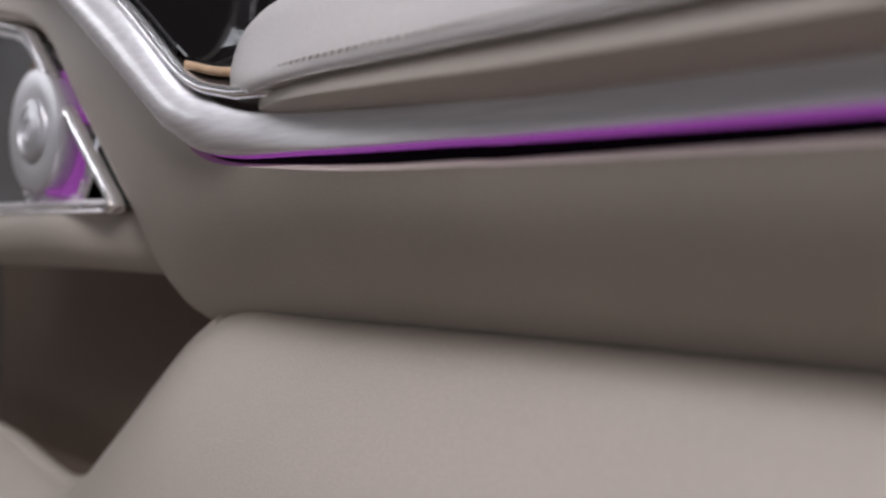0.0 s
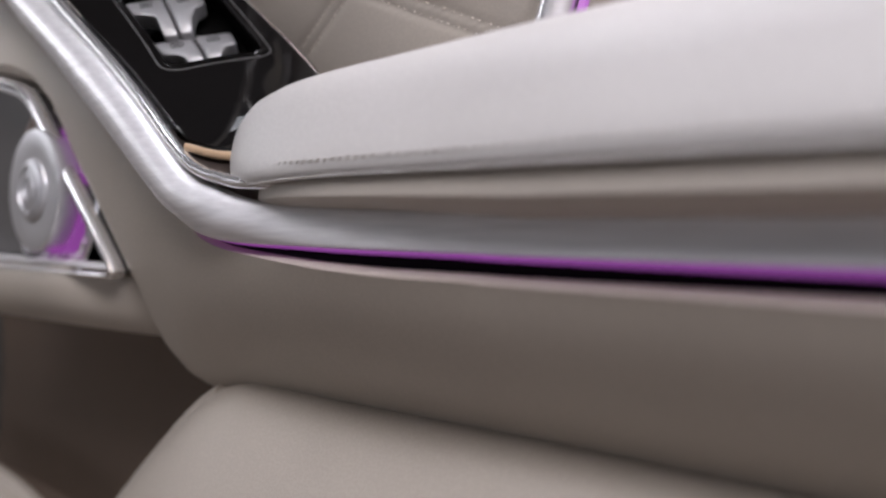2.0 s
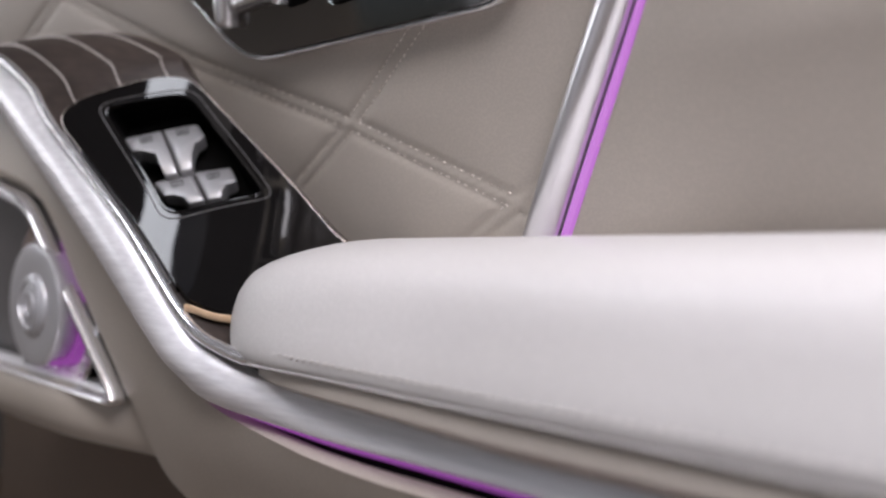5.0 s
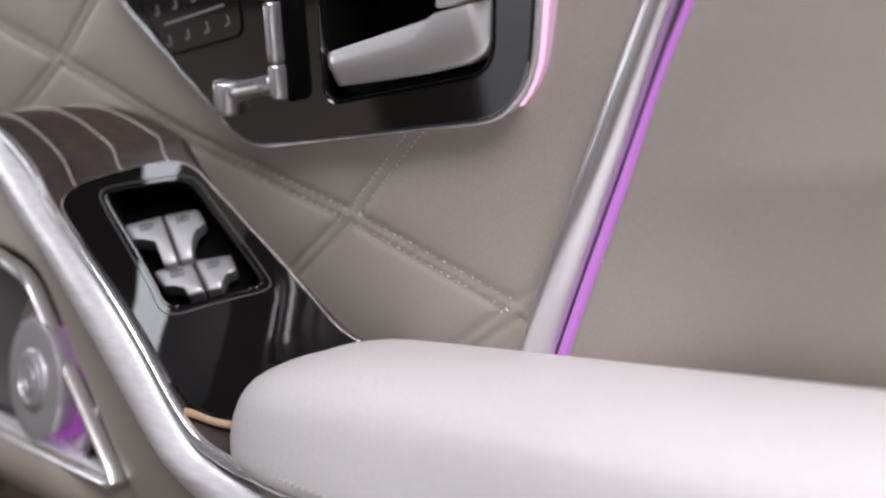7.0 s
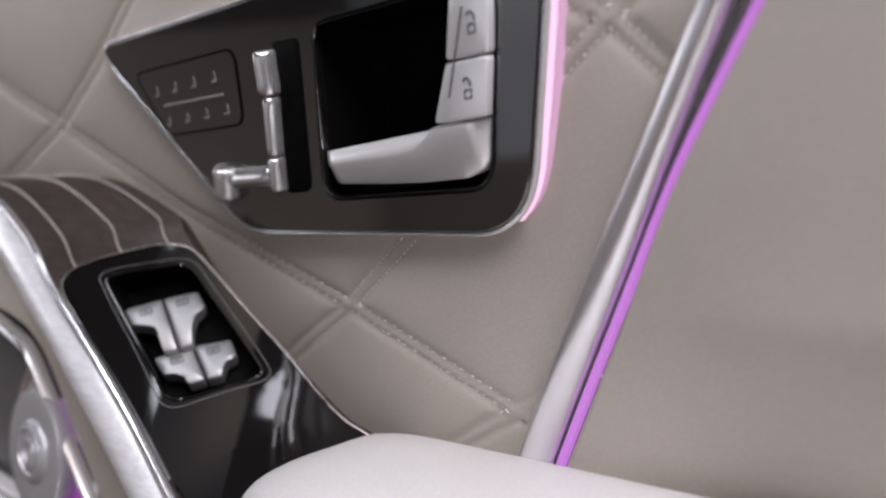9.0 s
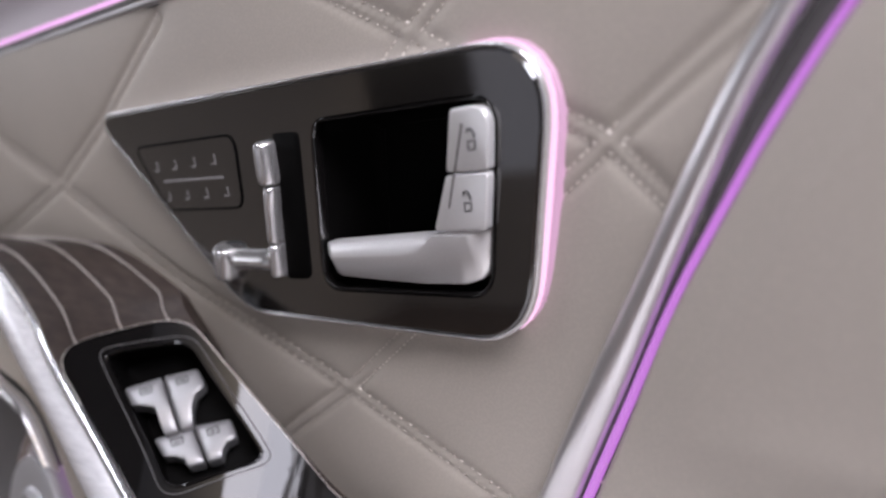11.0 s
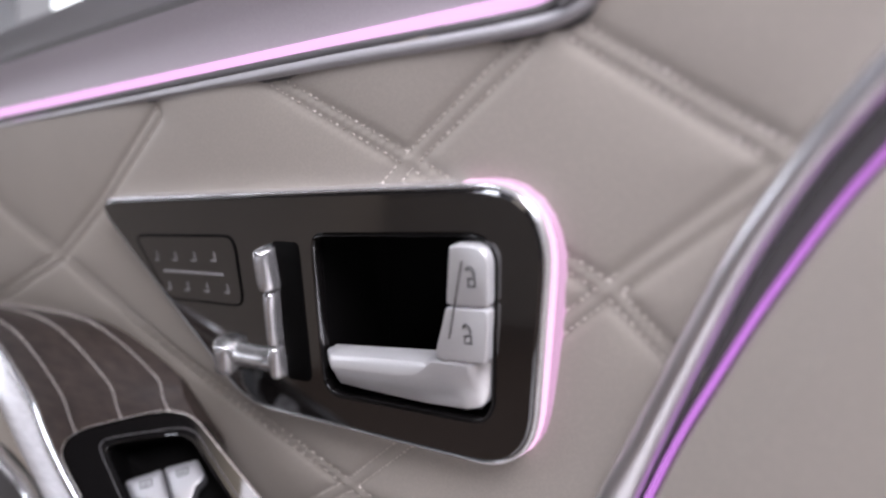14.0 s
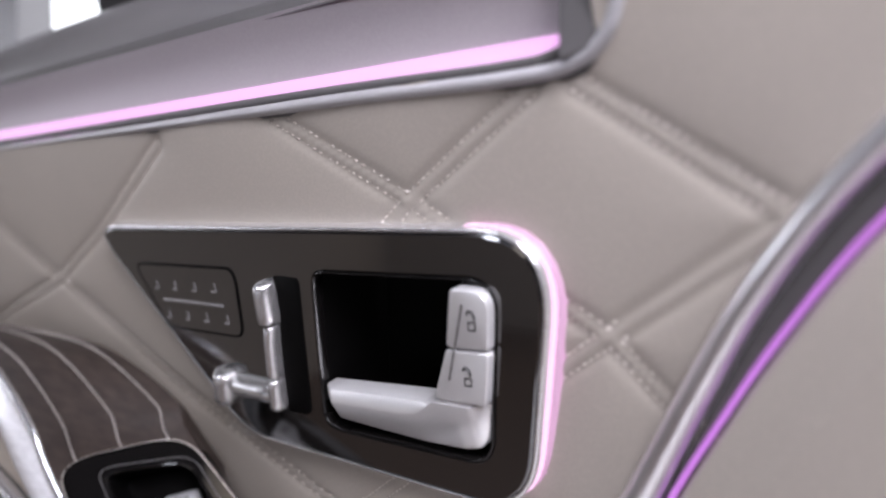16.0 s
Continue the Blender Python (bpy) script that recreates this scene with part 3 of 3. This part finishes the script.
    part("window_mark", slab([(u - 0.0014, v - 0.0002), (u + 0.0014, v - 0.0003), (u + 0.0014, v + 0.0004), (u - 0.0014, v + 0.0005)], lying, 0.0002, 0.0006, 0.0), MARK, k)


UPPER, LOWER = Vector((-0.0832, -0.0481, 0.7187)), Vector((-0.0617, -0.0410, 0.6983))
key(UPPER, [(-0.0154, -0.0078), (0.0024, -0.0086), (0.0068, 0.0223), (0.0004, 0.0224), (-0.0003, 0.0131), (-0.0023, 0.0078), (-0.0071, 0.0050), (-0.0125, 0.0030)], (-0.0052, -0.0025), 0.06)
key(UPPER, [(0.0032, -0.0088), (0.0197, -0.0082), (0.0222, 0.0013), (0.0206, 0.0039), (0.0171, 0.0062), (0.0145, 0.0127), (0.0135, 0.0216), (0.0075, 0.0221)], (0.0120, -0.0030), 0.06)
key(LOWER, [(-0.0188, -0.0065), (-0.0009, -0.0078), (0.0029, 0.0130), (-0.0048, 0.0130), (-0.0062, 0.0086), (-0.0099, 0.0059), (-0.0150, 0.0044)], (-0.0082, -0.0012), 0.10)
key(LOWER, [(-0.0001, -0.0078), (0.0173, -0.0059), (0.0187, 0.0040), (0.0169, 0.0054), (0.0138, 0.0062), (0.0116, 0.0091), (0.0106, 0.0132), (0.0038, 0.0130)], (0.0085, -0.0015), 0.10)
part("tan_edge", tube([ramp(plate_end(v) - 0.09, v, 0.0032) for v in np.linspace(0.015, 0.5, 30)], 0.0019, 8, 0.6), TAN, console, "tan wooden edge strip")
part("chrome_rail", tube([ramp(u, -0.01, 0.0008 + 0.0032 * max(0.0, min(1.0, (u - 4.0) / 0.9))) for u in np.linspace(0.75, 9, 130)], 0.0025, 12), CHROME, console, "polished chrome edge rail")
keep(console)

# ---- brushed band, its light line and the leather body under it ----
UP = [(-0.4, -0.069, 0.788), (-0.2216, -0.07, 0.774), (-0.1376, -0.07, 0.7245), (-0.0672, -0.07, 0.6738), (-0.0204, -0.07, 0.6347), (0.002, -0.07, 0.6243), (0.0241, -0.0665, 0.6190), (0.0609, -0.0630, 0.6156), (0.1134, -0.0612, 0.6125), (0.1869, -0.0598, 0.6100), (0.6, -0.058, 0.6)]
DOWN = [(-0.4961, -0.0524, 0.7969), (-0.2916, -0.0535, 0.785), (-0.1962, -0.0546, 0.7308), (-0.1178, -0.0569, 0.6749), (-0.0648, -0.0593, 0.637), (-0.0372, -0.0624, 0.619), (-0.0057, -0.0646, 0.6058), (0.0533, -0.0668, 0.6023), (0.1125, -0.0646, 0.6006), (0.1866, -0.0629, 0.5984), (0.6, -0.062, 0.589)]
U3, D3 = [Vector(p) for p in sampled(UP, 140)], [Vector(p) for p in sampled(DOWN, 140)]
band = thing("armrest_trim_band", (0.1, -0.08, 0.60), "brushed aluminium band under the armrest with purple light line", "trim strip")
rows = []
for i, (a, b) in enumerate(zip(U3, D3)):
    k = 1.0 - max(0.0, min(1.0, (b.x + 0.05) / 0.16)) * 0.72
    out = (U3[min(i + 1, 139)] - U3[max(i - 1, 0)]).cross(b - a).normalized()
    out = out if out.y < 0 else -out
    arc = [a.lerp(b, 0.5 - 0.5 * math.cos(w)) + out * (0.25 * k * (b - a).length * math.sin(w)) for w in np.linspace(0, math.pi, 15)]
    rows.append([a + Vector((0, 0.006, 0))] + arc + [b + Vector((0, 0.008, 0))])
part("aluminium_band", loft(rows, True, True), SATIN, band)
rows = []
for a, b in zip(U3, D3):
    d = (b - a).normalized()
    w = 0.0013 + 0.0009 * max(0.0, min(1.0, b.x / 0.2))
    rows.append([b + d * 0.0003 + Vector((0, 0.0060, 0)), b + d * 0.0003 + Vector((0, 0.0002, 0)), b + d * w + Vector((0, 0.0006, 0)), b + d * w + Vector((0, 0.0060, 0))])
part("light_guide", loft(rows, True, True), VIOLET, band, "glowing purple light guide")
# Black sheet set behind the gap in place of its shade.
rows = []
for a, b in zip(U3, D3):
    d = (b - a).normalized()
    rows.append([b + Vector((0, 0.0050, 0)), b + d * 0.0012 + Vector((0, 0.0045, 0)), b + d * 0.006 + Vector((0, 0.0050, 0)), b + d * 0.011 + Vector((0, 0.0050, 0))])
part("shadow_gap", loft(rows), BLACK, band, "black sheet standing for the shade in the gap under the light line")
keep(band)

END = [(-0.42, -0.064, 0.745), (-0.300, -0.064, 0.7250), (-0.203, -0.0590, 0.7010), (-0.150, -0.0548, 0.6435), (-0.104, -0.0500, 0.5880), (-0.085, -0.037, 0.5480), (-0.040, -0.029, 0.5415), (0.03, -0.028, 0.5405), (0.12, -0.028, 0.5405), (0.19, -0.028, 0.5400), (0.6, -0.028, 0.536)]
E3 = [Vector(p) for p in sampled(END, 140)]
body = thing("leather_bolster", (0.1, -0.03, 0.54), "taupe leather door bolster curving under the trim band", "bolster")
rows = []
for a, b, e in zip(U3, D3, E3):
    d = (b - a).normalized()
    g = 0.0030 + 0.0030 * max(0.0, min(1.0, (b.x + 0.03) / 0.12))
    s = b + d * (g + 0.0018)
    bulge = Vector((0, -0.006, -0.002)) * min(1.0, (s - e).length / 0.06) * max(0.25, min(1.0, (b.x + 0.12) / 0.12))
    row = [b + d * g + Vector((0, 0.0055, 0)), s + Vector((0, 0.0016, 0)), s + d * 0.0010 + Vector((0, 0.0004, 0))]
    for t in np.linspace(0.06, 1, 18):
        row.append(s.lerp(e, t) + bulge * (math.sin(math.pi * t) * (1 - 0.25 * t)))
    w = 1.0 + 1.2 * max(0.0, min(1.0, (-0.03 - e.x) / 0.05)) * (e.z < 0.60)
    for y, z in ((0.003, -0.0035), (0.009, -0.0075), (0.018, -0.010), (0.030, -0.011)):
        row.append(e + Vector((0, y * w, z * w)))
    rows.append(row)
part("leather_skin", loft(rows), LEATHER_LOW, body)
rows = []
for x in np.linspace(-0.46, -0.075, 48):
    k = max(0.0, min(1.0, (x + 0.19) / 0.11))
    k = k * k * (3 - 2 * k)
    rows.append([Vector((x, y + 0.022 * k, z + w * k)) for y, z, w in ((-0.040, 0.594, 0.004), (-0.052, 0.5925, 0.004), (-0.0565, 0.586, 0.0), (-0.0560, 0.572, -0.004), (-0.050, 0.561, -0.004), (-0.040, 0.5570, -0.004), (-0.02, 0.556, -0.004))])
part("lower_bar", loft(rows), LEATHER_LOW, body)
keep(body)

# ---- loudspeaker in its three-cornered frame ----
speaker = thing("door_speaker", (-0.2, -0.05, 0.588), "silver round loudspeaker glowing purple in a three-cornered chrome frame", "speaker")
TRI = rounded([(-0.1120, 0.5865, 0.005), (-0.1620, 0.6430, 0.2), (-0.2080, 0.6960, 0.05), (-0.330, 0.7290, 0.02), (-0.38, 0.5925, 0.02)], 8)


def tri(a, b, off=0.0):
    return Vector((a, -0.0515 - 0.085 * (b - 0.5885) - off, b))


T2 = resampled(TRI, 100, 0.5)
part("chrome_frame", ring(shrink(T2, -0.0006), shrink(T2, 0.0022), tri, -0.004, 0.0040, 0.0012), CHROME, speaker)
bm = loft([[tri(a, b, 0.0) for a, b in T2], [tri(a, b, -0.016) for a, b in shrink(T2, 0.004)]], True)
bm.verts.ensure_lookup_table()
bm.faces.new([bm.verts[100 + k] for k in range(100)])
part("grille_well", bm, DARKTRIM, speaker)
T3 = shrink(T2, 0.0042)
part("inner_frame", ring(T3, shrink(T3, 0.0030), tri, -0.010, 0.0012, 0.0009), SATIN, speaker, "satin silver inner frame")
C0 = Vector((-0.1955, -0.0470, 0.6350))


def disc(profile, steps=64):
    rows = [[C0 + Vector((1.1 * r * math.cos(a), -h, 1.1 * r * math.sin(a))) for a in np.linspace(0, 2 * math.pi, steps, endpoint=False)] for r, h in profile]
    return loft(rows, True)


part("reflector_bowl", disc([(0.0515, 0.0035), (0.0500, 0.0045), (0.0480, 0.0020), (0.0430, -0.0040), (0.0360, -0.0080), (0.0280, -0.0095)]), CHROME, speaker, "polished silver reflector bowl")
part("speaker_cap", disc([(0.0285, -0.005), (0.0300, 0.009), (0.0318, 0.0130), (0.0314, 0.0150), (0.0290, 0.0158), (0.0200, 0.0150), (0.0165, 0.0148), (0.0160, 0.0162), (0.0145, 0.0170), (0.0004, 0.0174)]), GLASSY, speaker, "faceted silver loudspeaker cap")
part("cap_ring", disc([(0.0130, 0.0165), (0.0130, 0.0178), (0.0120, 0.0180), (0.0114, 0.0165)]), GLASSY, speaker)
part("cap_emblem", disc([(0.0070, 0.0168), (0.0068, 0.0182), (0.0052, 0.0182), (0.0050, 0.0168)]), GLASSY, speaker, "plain round emblem")
for k in range(24):
    a = 2 * math.pi * k / 24
    d, s = Vector((math.cos(a), 0, math.sin(a))), Vector((-math.sin(a), 0, math.cos(a)))
    bm = bmesh.new()
    q = [C0 + d * 0.037 + s * 0.0022 + Vector((0, 0.0035 - 0.0015 * (k % 2), 0)), C0 + d * 0.037 - s * 0.0022 + Vector((0, 0.0035 + 0.0015 * (k % 2), 0)), C0 + d * 0.047 - s * 0.0046 + Vector((0, -0.0032, 0)), C0 + d * 0.047 + s * 0.0046 + Vector((0, -0.0044, 0))]
    q2 = [p + Vector((0, 0.003, 0)) for p in q]
    vs = [bm.verts.new(p) for p in q + q2]
    for f in ((0, 1, 2, 3), (7, 6, 5, 4), (0, 4, 5, 1), (1, 5, 6, 2), (2, 6, 7, 3), (3, 7, 4, 0)):
        bm.faces.new([vs[i] for i in f])
    part("fin", bm, SILVER, speaker, smooth=False)
part("light_ring", disc([(0.0325, -0.008), (0.0330, 0.003), (0.0300, 0.003), (0.0300, -0.008)]), VIOLET, speaker, "glowing purple ring")
keep(speaker)

# ---- armrest pad ----
armrest = thing("armrest_pad", (0.2, -0.02, 0.612), "pale beige padded leather armrest with stitched seam", "armrest")
PROFILE = [(-0.050, 0.6245), (-0.0752, 0.6248), (-0.0772, 0.6256), (-0.0782, 0.6280), (-0.0774, 0.634), (-0.0753, 0.642), (-0.0722, 0.6530), (-0.0665, 0.6612), (-0.052, 0.6672), (-0.034, 0.6702), (-0.014, 0.6712), (0.004, 0.6700), (0.018, 0.6635), (0.030, 0.650), (0.034, 0.630)]


def drop(x):
    """How far the seam sinks towards the rear."""
    return 0.0046 * max(0.0, min(1.0, (x - 0.05) / 0.18))


def pad_row(x):
    d = max(0.0, x)
    g = min(1.0, d / 0.038)
    h = math.sqrt(max(0.0, 1 - (1 - g) ** 2.6))
    inset = 0.0125 * (1 - math.sqrt(max(0.0, 1 - (1 - min(1.0, d / 0.042)) ** 2)))
    row = []
    for y, z in sampled(PROFILE, 30):
        zz = 0.6252 + (z - 0.6252) * (0.93 + 0.07 * h)
        nose = math.sin(math.pi * min(1.0, 0.15 + 0.85 * (zz - 0.6252) / 0.042)) ** 0.6
        nose *= max(0.0, 1 - max(0.0, y) / 0.016)
        zz -= drop(x) * max(0.0, 1 - (z - 0.6252) / 0.04)
        f = max(0.0, min(1.0, (y + 0.062) / 0.075))
        f = f * f * (3 - 2 * f)
        yy = y + inset * (1 - 1.3 * f) + 0.002 * (1 - min(1, x / 0.12)) * (1 - f)
        row.append(Vector((0.019 + x - 0.019 * nose * (1 - g) ** 1.5, yy, zz)))
    return row


xs = [0.0, 0.0008, 0.002, 0.004, 0.008, 0.013, 0.019, 0.026, 0.034, 0.044, 0.056, 0.07] + list(np.linspace(0.09, 0.62, 40))
rows = [pad_row(x) for x in xs]
first = rows[0]
cen = sum(first, Vector()) / len(first)
cap = [[p.lerp(cen, t) + Vector((-0.003 * math.sin(t * 1.57), 0, 0)) for p in first] for t in (0.9, 0.6, 0.3, 0.12)]
part("pad", loft(cap + rows), LEATHER_PAD, armrest)


def seam_y(x):
    d = max(0.0, x - 0.019)
    return -0.0745 + 0.0125 * (1 - math.sqrt(max(0.0, 1 - (1 - min(1, d / 0.05)) ** 2))) + 0.002 * (1 - min(1, x / 0.12))


base_rows = []
for x in [0.022, 0.024, 0.028, 0.034, 0.042, 0.054] + list(np.linspace(0.07, 0.62, 40)):
    y = seam_y(x)
    zb = 0.6175 - 0.0063 * min(1.0, max(0, x - 0.02) / 0.12) - 0.0028 * max(0.0, min(1.0, (x - 0.09) / 0.12))
    top = 0.6254 - drop(x)
    m = (zb + top) / 2
    base_rows.append([Vector((x, 0.03, top)), Vector((x, y + 0.0015, top)), Vector((x, y - 0.0002, top - 0.0007)), Vector((x, y - 0.0010, top - 0.0026)), Vector((x, y - 0.0010, m - 0.0012)), Vector((x, y + 0.0022, m - 0.0034)), Vector((x, y + 0.0070, zb)), Vector((x, 0.03, zb))])
part("pad_base", loft(base_rows, True, True), LEATHER, armrest, "darker leather base strip under the seam")


def pad_side(a, b, off):
    y = seam_y(a)
    return Vector((a, y - 0.0037 - off, b - drop(a)))


line = [(x, 0.6306) for x in np.linspace(0.030, 0.60, 120)]
part("seam_stitching", dashes(line, pad_side, 0.0036, 0.0024, 0.0010, 0.0005, skew=0.45), PADTHREAD, armrest)
keep(armrest)

# ---- lower door: pocket ----
pocket = thing("door_pocket", (0.1, -0.1, 0.30), "beige leather door pocket with rounded opening and dark lining", "door pocket")
LIP = [(-0.50, 0.440), (-0.345, 0.4335), (-0.300, 0.4275), (-0.262, 0.4215), (-0.232, 0.4200), (-0.204, 0.4275), (-0.175, 0.4475), (-0.125, 0.489), (-0.085, 0.520), (-0.06, 0.534), (-0.035, 0.5395), (0.02, 0.5395), (0.2, 0.5390), (0.62, 0.5340)]
rows = []
for x, z in sampled(LIP, 110):
    row = [Vector((x, -0.012, z - 0.012)), Vector((x, -0.016, z - 0.002)), Vector((x, -0.022, z)), Vector((x, -0.029, z - 0.0008))]
    for t in np.linspace(0.08, 1, 18):
        row.append(Vector((x + 0.05 * t * max(0.0, 0.53 - z), -0.029 - 0.085 * math.sin(t * 1.35), z - 0.001 - (z - 0.29) * (t ** 1.35))))
    rows.append(row)
part("leather_skin", loft(rows), LEATHER_LOW, pocket)
part("rolled_lip", tube([Vector((x, -0.024, z - 0.0035)) for x, z in sampled(LIP[:10], 70)], 0.0070, 10), LEATHER_LOW, pocket, "rounded leather lip of the pocket opening")
bm = loft([[Vector((x, y, z)) for y, z in ((0.03, 0.60), (0.035, 0.50), (0.03, 0.40), (-0.02, 0.36))] for x in np.linspace(-0.52, 0.62, 12)])
part("lining", bm, CAVITY, pocket, "dark brown lining")
keep(pocket)

# ---- window sill ----
sill = thing("window_sill_trim", (-0.1, -0.04, 0.90), "grey window sill trim with a pink-lit groove", "window sill")
lipline = [(-0.46, 0.9175), (-0.27, 0.9117), (-0.0669, 0.9055), (0.0493, 0.9017), (0.125, 0.8985), (0.148, 0.8995), (0.1600, 0.9060), (0.1650, 0.9180), (0.1665, 0.940), (0.1680, 0.97)]
pts = [leaning(a, b, 0.001) for a, b in sampled(lipline, 80)]
part("outer_lip", tube(pts, 0.0024, 10, taper=lambda p: 0.0010 + 0.0014 * max(0.0, min(1.0, (p.x + 0.35) / 0.40))), LIPGREY, sill, "satin grey lip")
pts = [leaning(a + (0.0022 if a > 0.14 else 0), b - (0.0022 if a < 0.155 else 0.0), -0.0002) for a, b in sampled(lipline, 80)]
part("lip_underline", tube(pts, 0.0014, 8), DARKTRIM, sill, "thin dark line under the lip")
# Dark tube in place of the shaded slot between lip and light guide.
pts = [leaning(a - (0.005 if a > 0.14 else 0), b + 0.0034, -0.001) for a, b in sampled(lipline[:8], 80)]
part("slot_shade_tube", tube(pts, 0.0018, 8), DARKTRIM, sill)


def groove(x):
    """Height of the lit groove's floor, which runs along the lip."""
    return 0.9028 + (0.1437 - x) * 0.0345


rows = []
for x in np.linspace(-0.46, 0.145, 40):
    z = groove(x)
    y = 0.2188 - 0.3003 * z
    rows.append([Vector((x, y + a, z + b)) for a, b in ((0.0035, -0.0030), (0.0080, -0.0022), (0.0108, 0.0010), (0.0118, 0.0060), (0.0118, 0.0120), (0.0108, 0.0190), (0.0085, 0.0260), (0.0040, 0.0350))])
part("cove", loft(rows), COVE, sill, "grey cove lit pink from below")
rows = []
for x in np.linspace(-0.46, 0.138, 40):
    z = groove(x)
    y = 0.2188 - 0.3003 * z
    rows.append([Vector((x, y + a, z + b)) for a, b in ((0.0045, -0.0010), (0.0050, 0.0028), (0.0088, 0.0082), (0.0108, 0.0078), (0.0090, -0.0020))])
part("light_guide", loft(rows, True, True), SILL_PINK, sill, "glowing pink light guide")
rows = []
for x in np.linspace(-0.60, 0.185, 40):
    z = 0.932 + (0.1437 - x) * 0.036
    rows.append([Vector((x, -0.030, z + 0.004)), Vector((x, -0.044, z)), Vector((x, -0.049, z + 0.004)), Vector((x, -0.049, z + 0.009)), Vector((x, -0.045, z + 0.013))])
part("lower_roll", loft(rows), DARKTRIM, sill, "dark grey sill roll")
rows = []
for x in np.linspace(-0.60, 0.185, 40):
    z = 0.932 + (0.1437 - x) * 0.036
    rows.append([Vector((x, -0.038, z + 0.010)), Vector((x, -0.044, z + 0.0135)), Vector((x, -0.043, z + 0.020)), Vector((x, -0.030, z + 0.040)), Vector((x, 0.0, z + 0.062)), Vector((x, 0.03, z + 0.072)), Vector((x, 0.06, z + 0.073)), Vector((x, 0.07, z + 0.03))])
part("upper_roll", loft(rows), SILLTOP, sill, "grey padded sill top")
rows = [[Vector((0.146, -0.052, 0.900)), Vector((0.146, -0.052, 0.96))], [Vector((0.1650, -0.050, 0.905)), Vector((0.1650, -0.054, 0.96))]]
part("end_block", thick(loft(rows), 0.004), DARKTRIM, sill)
keep(sill)

# ---- the rest of the car's cabin: mostly unseen, added to shape light and reflections ----
def wall(name, lo, hi, mat, label, kind="structure"):
    bm = bmesh.new()
    bmesh.ops.create_cube(bm, size=1)
    lo, hi = Vector(lo), Vector(hi)
    for v in bm.verts:
        v.co = Vector((lo[k] + (v.co[k] + 0.5) * (hi[k] - lo[k]) for k in range(3)))
    return tagged(part(name, bm, mat, smooth=False), label, "wall", kind=kind)


# Unseen floor and walls, coloured for their reflections and bounce on the door.
wall("floor", (-1.4, -1.26, 0.10), (1.4, 0.36, 0.14), CAVITY, "unseen dark brown cabin floor")
wall("wall_front", (-1.44, -1.26, 0.14), (-1.40, 0.36, 1.02), LEATHER, "unseen beige front wall, coloured for the plate's reflection")
wall("wall_rear", (1.40, -1.26, 0.14), (1.44, 0.36, 1.02), DARKTRIM, "unseen dark rear wall of the cabin")
wall("wall_far", (-1.4, -1.30, 0.14), (1.4, -1.26, 0.54), LEATHER, "unseen beige far wall, coloured for the plate's reflection")
wall("wall_far_upper", (-1.4, -1.30, 1.18), (1.4, -1.26, 1.47), UNSEEN_LINING, "unseen dark panel above the far lamp")
wall("wall_door", (-1.4, 0.36, 0.14), (1.4, 0.41, 0.92), DARKTRIM, "door shell behind the trim")
# Dark panel added out of view to darken the lower plate's reflection.
wall("upper_daylight_block", (-1.4, 0.36, 1.13), (-0.38, 0.40, 1.47), UNSEEN_LINING, "unseen dark panel that keeps high daylight out of the plate's reflection")
# No such blind is known: an added panel that blocks the bright backdrop.
wall("rear_daylight_block", (-0.38, 0.36, 0.925), (1.4, 0.40, 1.47), UNSEEN_LINING, "unseen dark panel that keeps rear daylight out of the plate's reflection")
# Added ceiling and end panels that keep the sky out of the glossy parts.
wall("ceiling", (-1.4, 0.12, 1.47), (1.4, 0.45, 1.50), UNSEEN_LINING, "unseen dark ceiling panel beside the roof opening")
wall("ceiling_front", (-1.4, -1.26, 1.47), (-0.11, 0.12, 1.50), UNSEEN_LINING, "unseen dark ceiling panel before the roof opening")
wall("ceiling_rear", (1.15, -1.26, 1.47), (1.4, 0.12, 1.50), UNSEEN_LINING, "unseen dark ceiling panel behind the roof opening")
wall("ceiling_far", (-0.11, -1.26, 1.47), (1.15, -0.36, 1.50), UNSEEN_LINING, "unseen dark ceiling panel on the far side")
wall("pillar_front", (-1.44, -1.26, 1.02), (-1.40, 0.36, 1.47), UNSEEN_LINING, "unseen dark wall behind the front lamp")
wall("pillar_rear", (1.40, -1.26, 1.02), (1.44, 0.36, 1.47), UNSEEN_LINING, "unseen dark rear wall of the cabin")
wall("window_pillar", (-0.595, 0.045, 0.95), (-0.515, 0.078, 1.28), GREYTRIM, "grey window pillar").matrix_world = TILT
bm = bmesh.new()
bm.faces.new([bm.verts.new(q) for q in ((-2.4, 0.9, 0.6), (2.0, 0.9, 0.6), (2.0, 0.9, 1.9), (-2.4, 0.9, 1.9))])
tagged(part("backdrop", bm, DAY), "bright overcast daylight outside the door window", "backdrop", kind="structure")
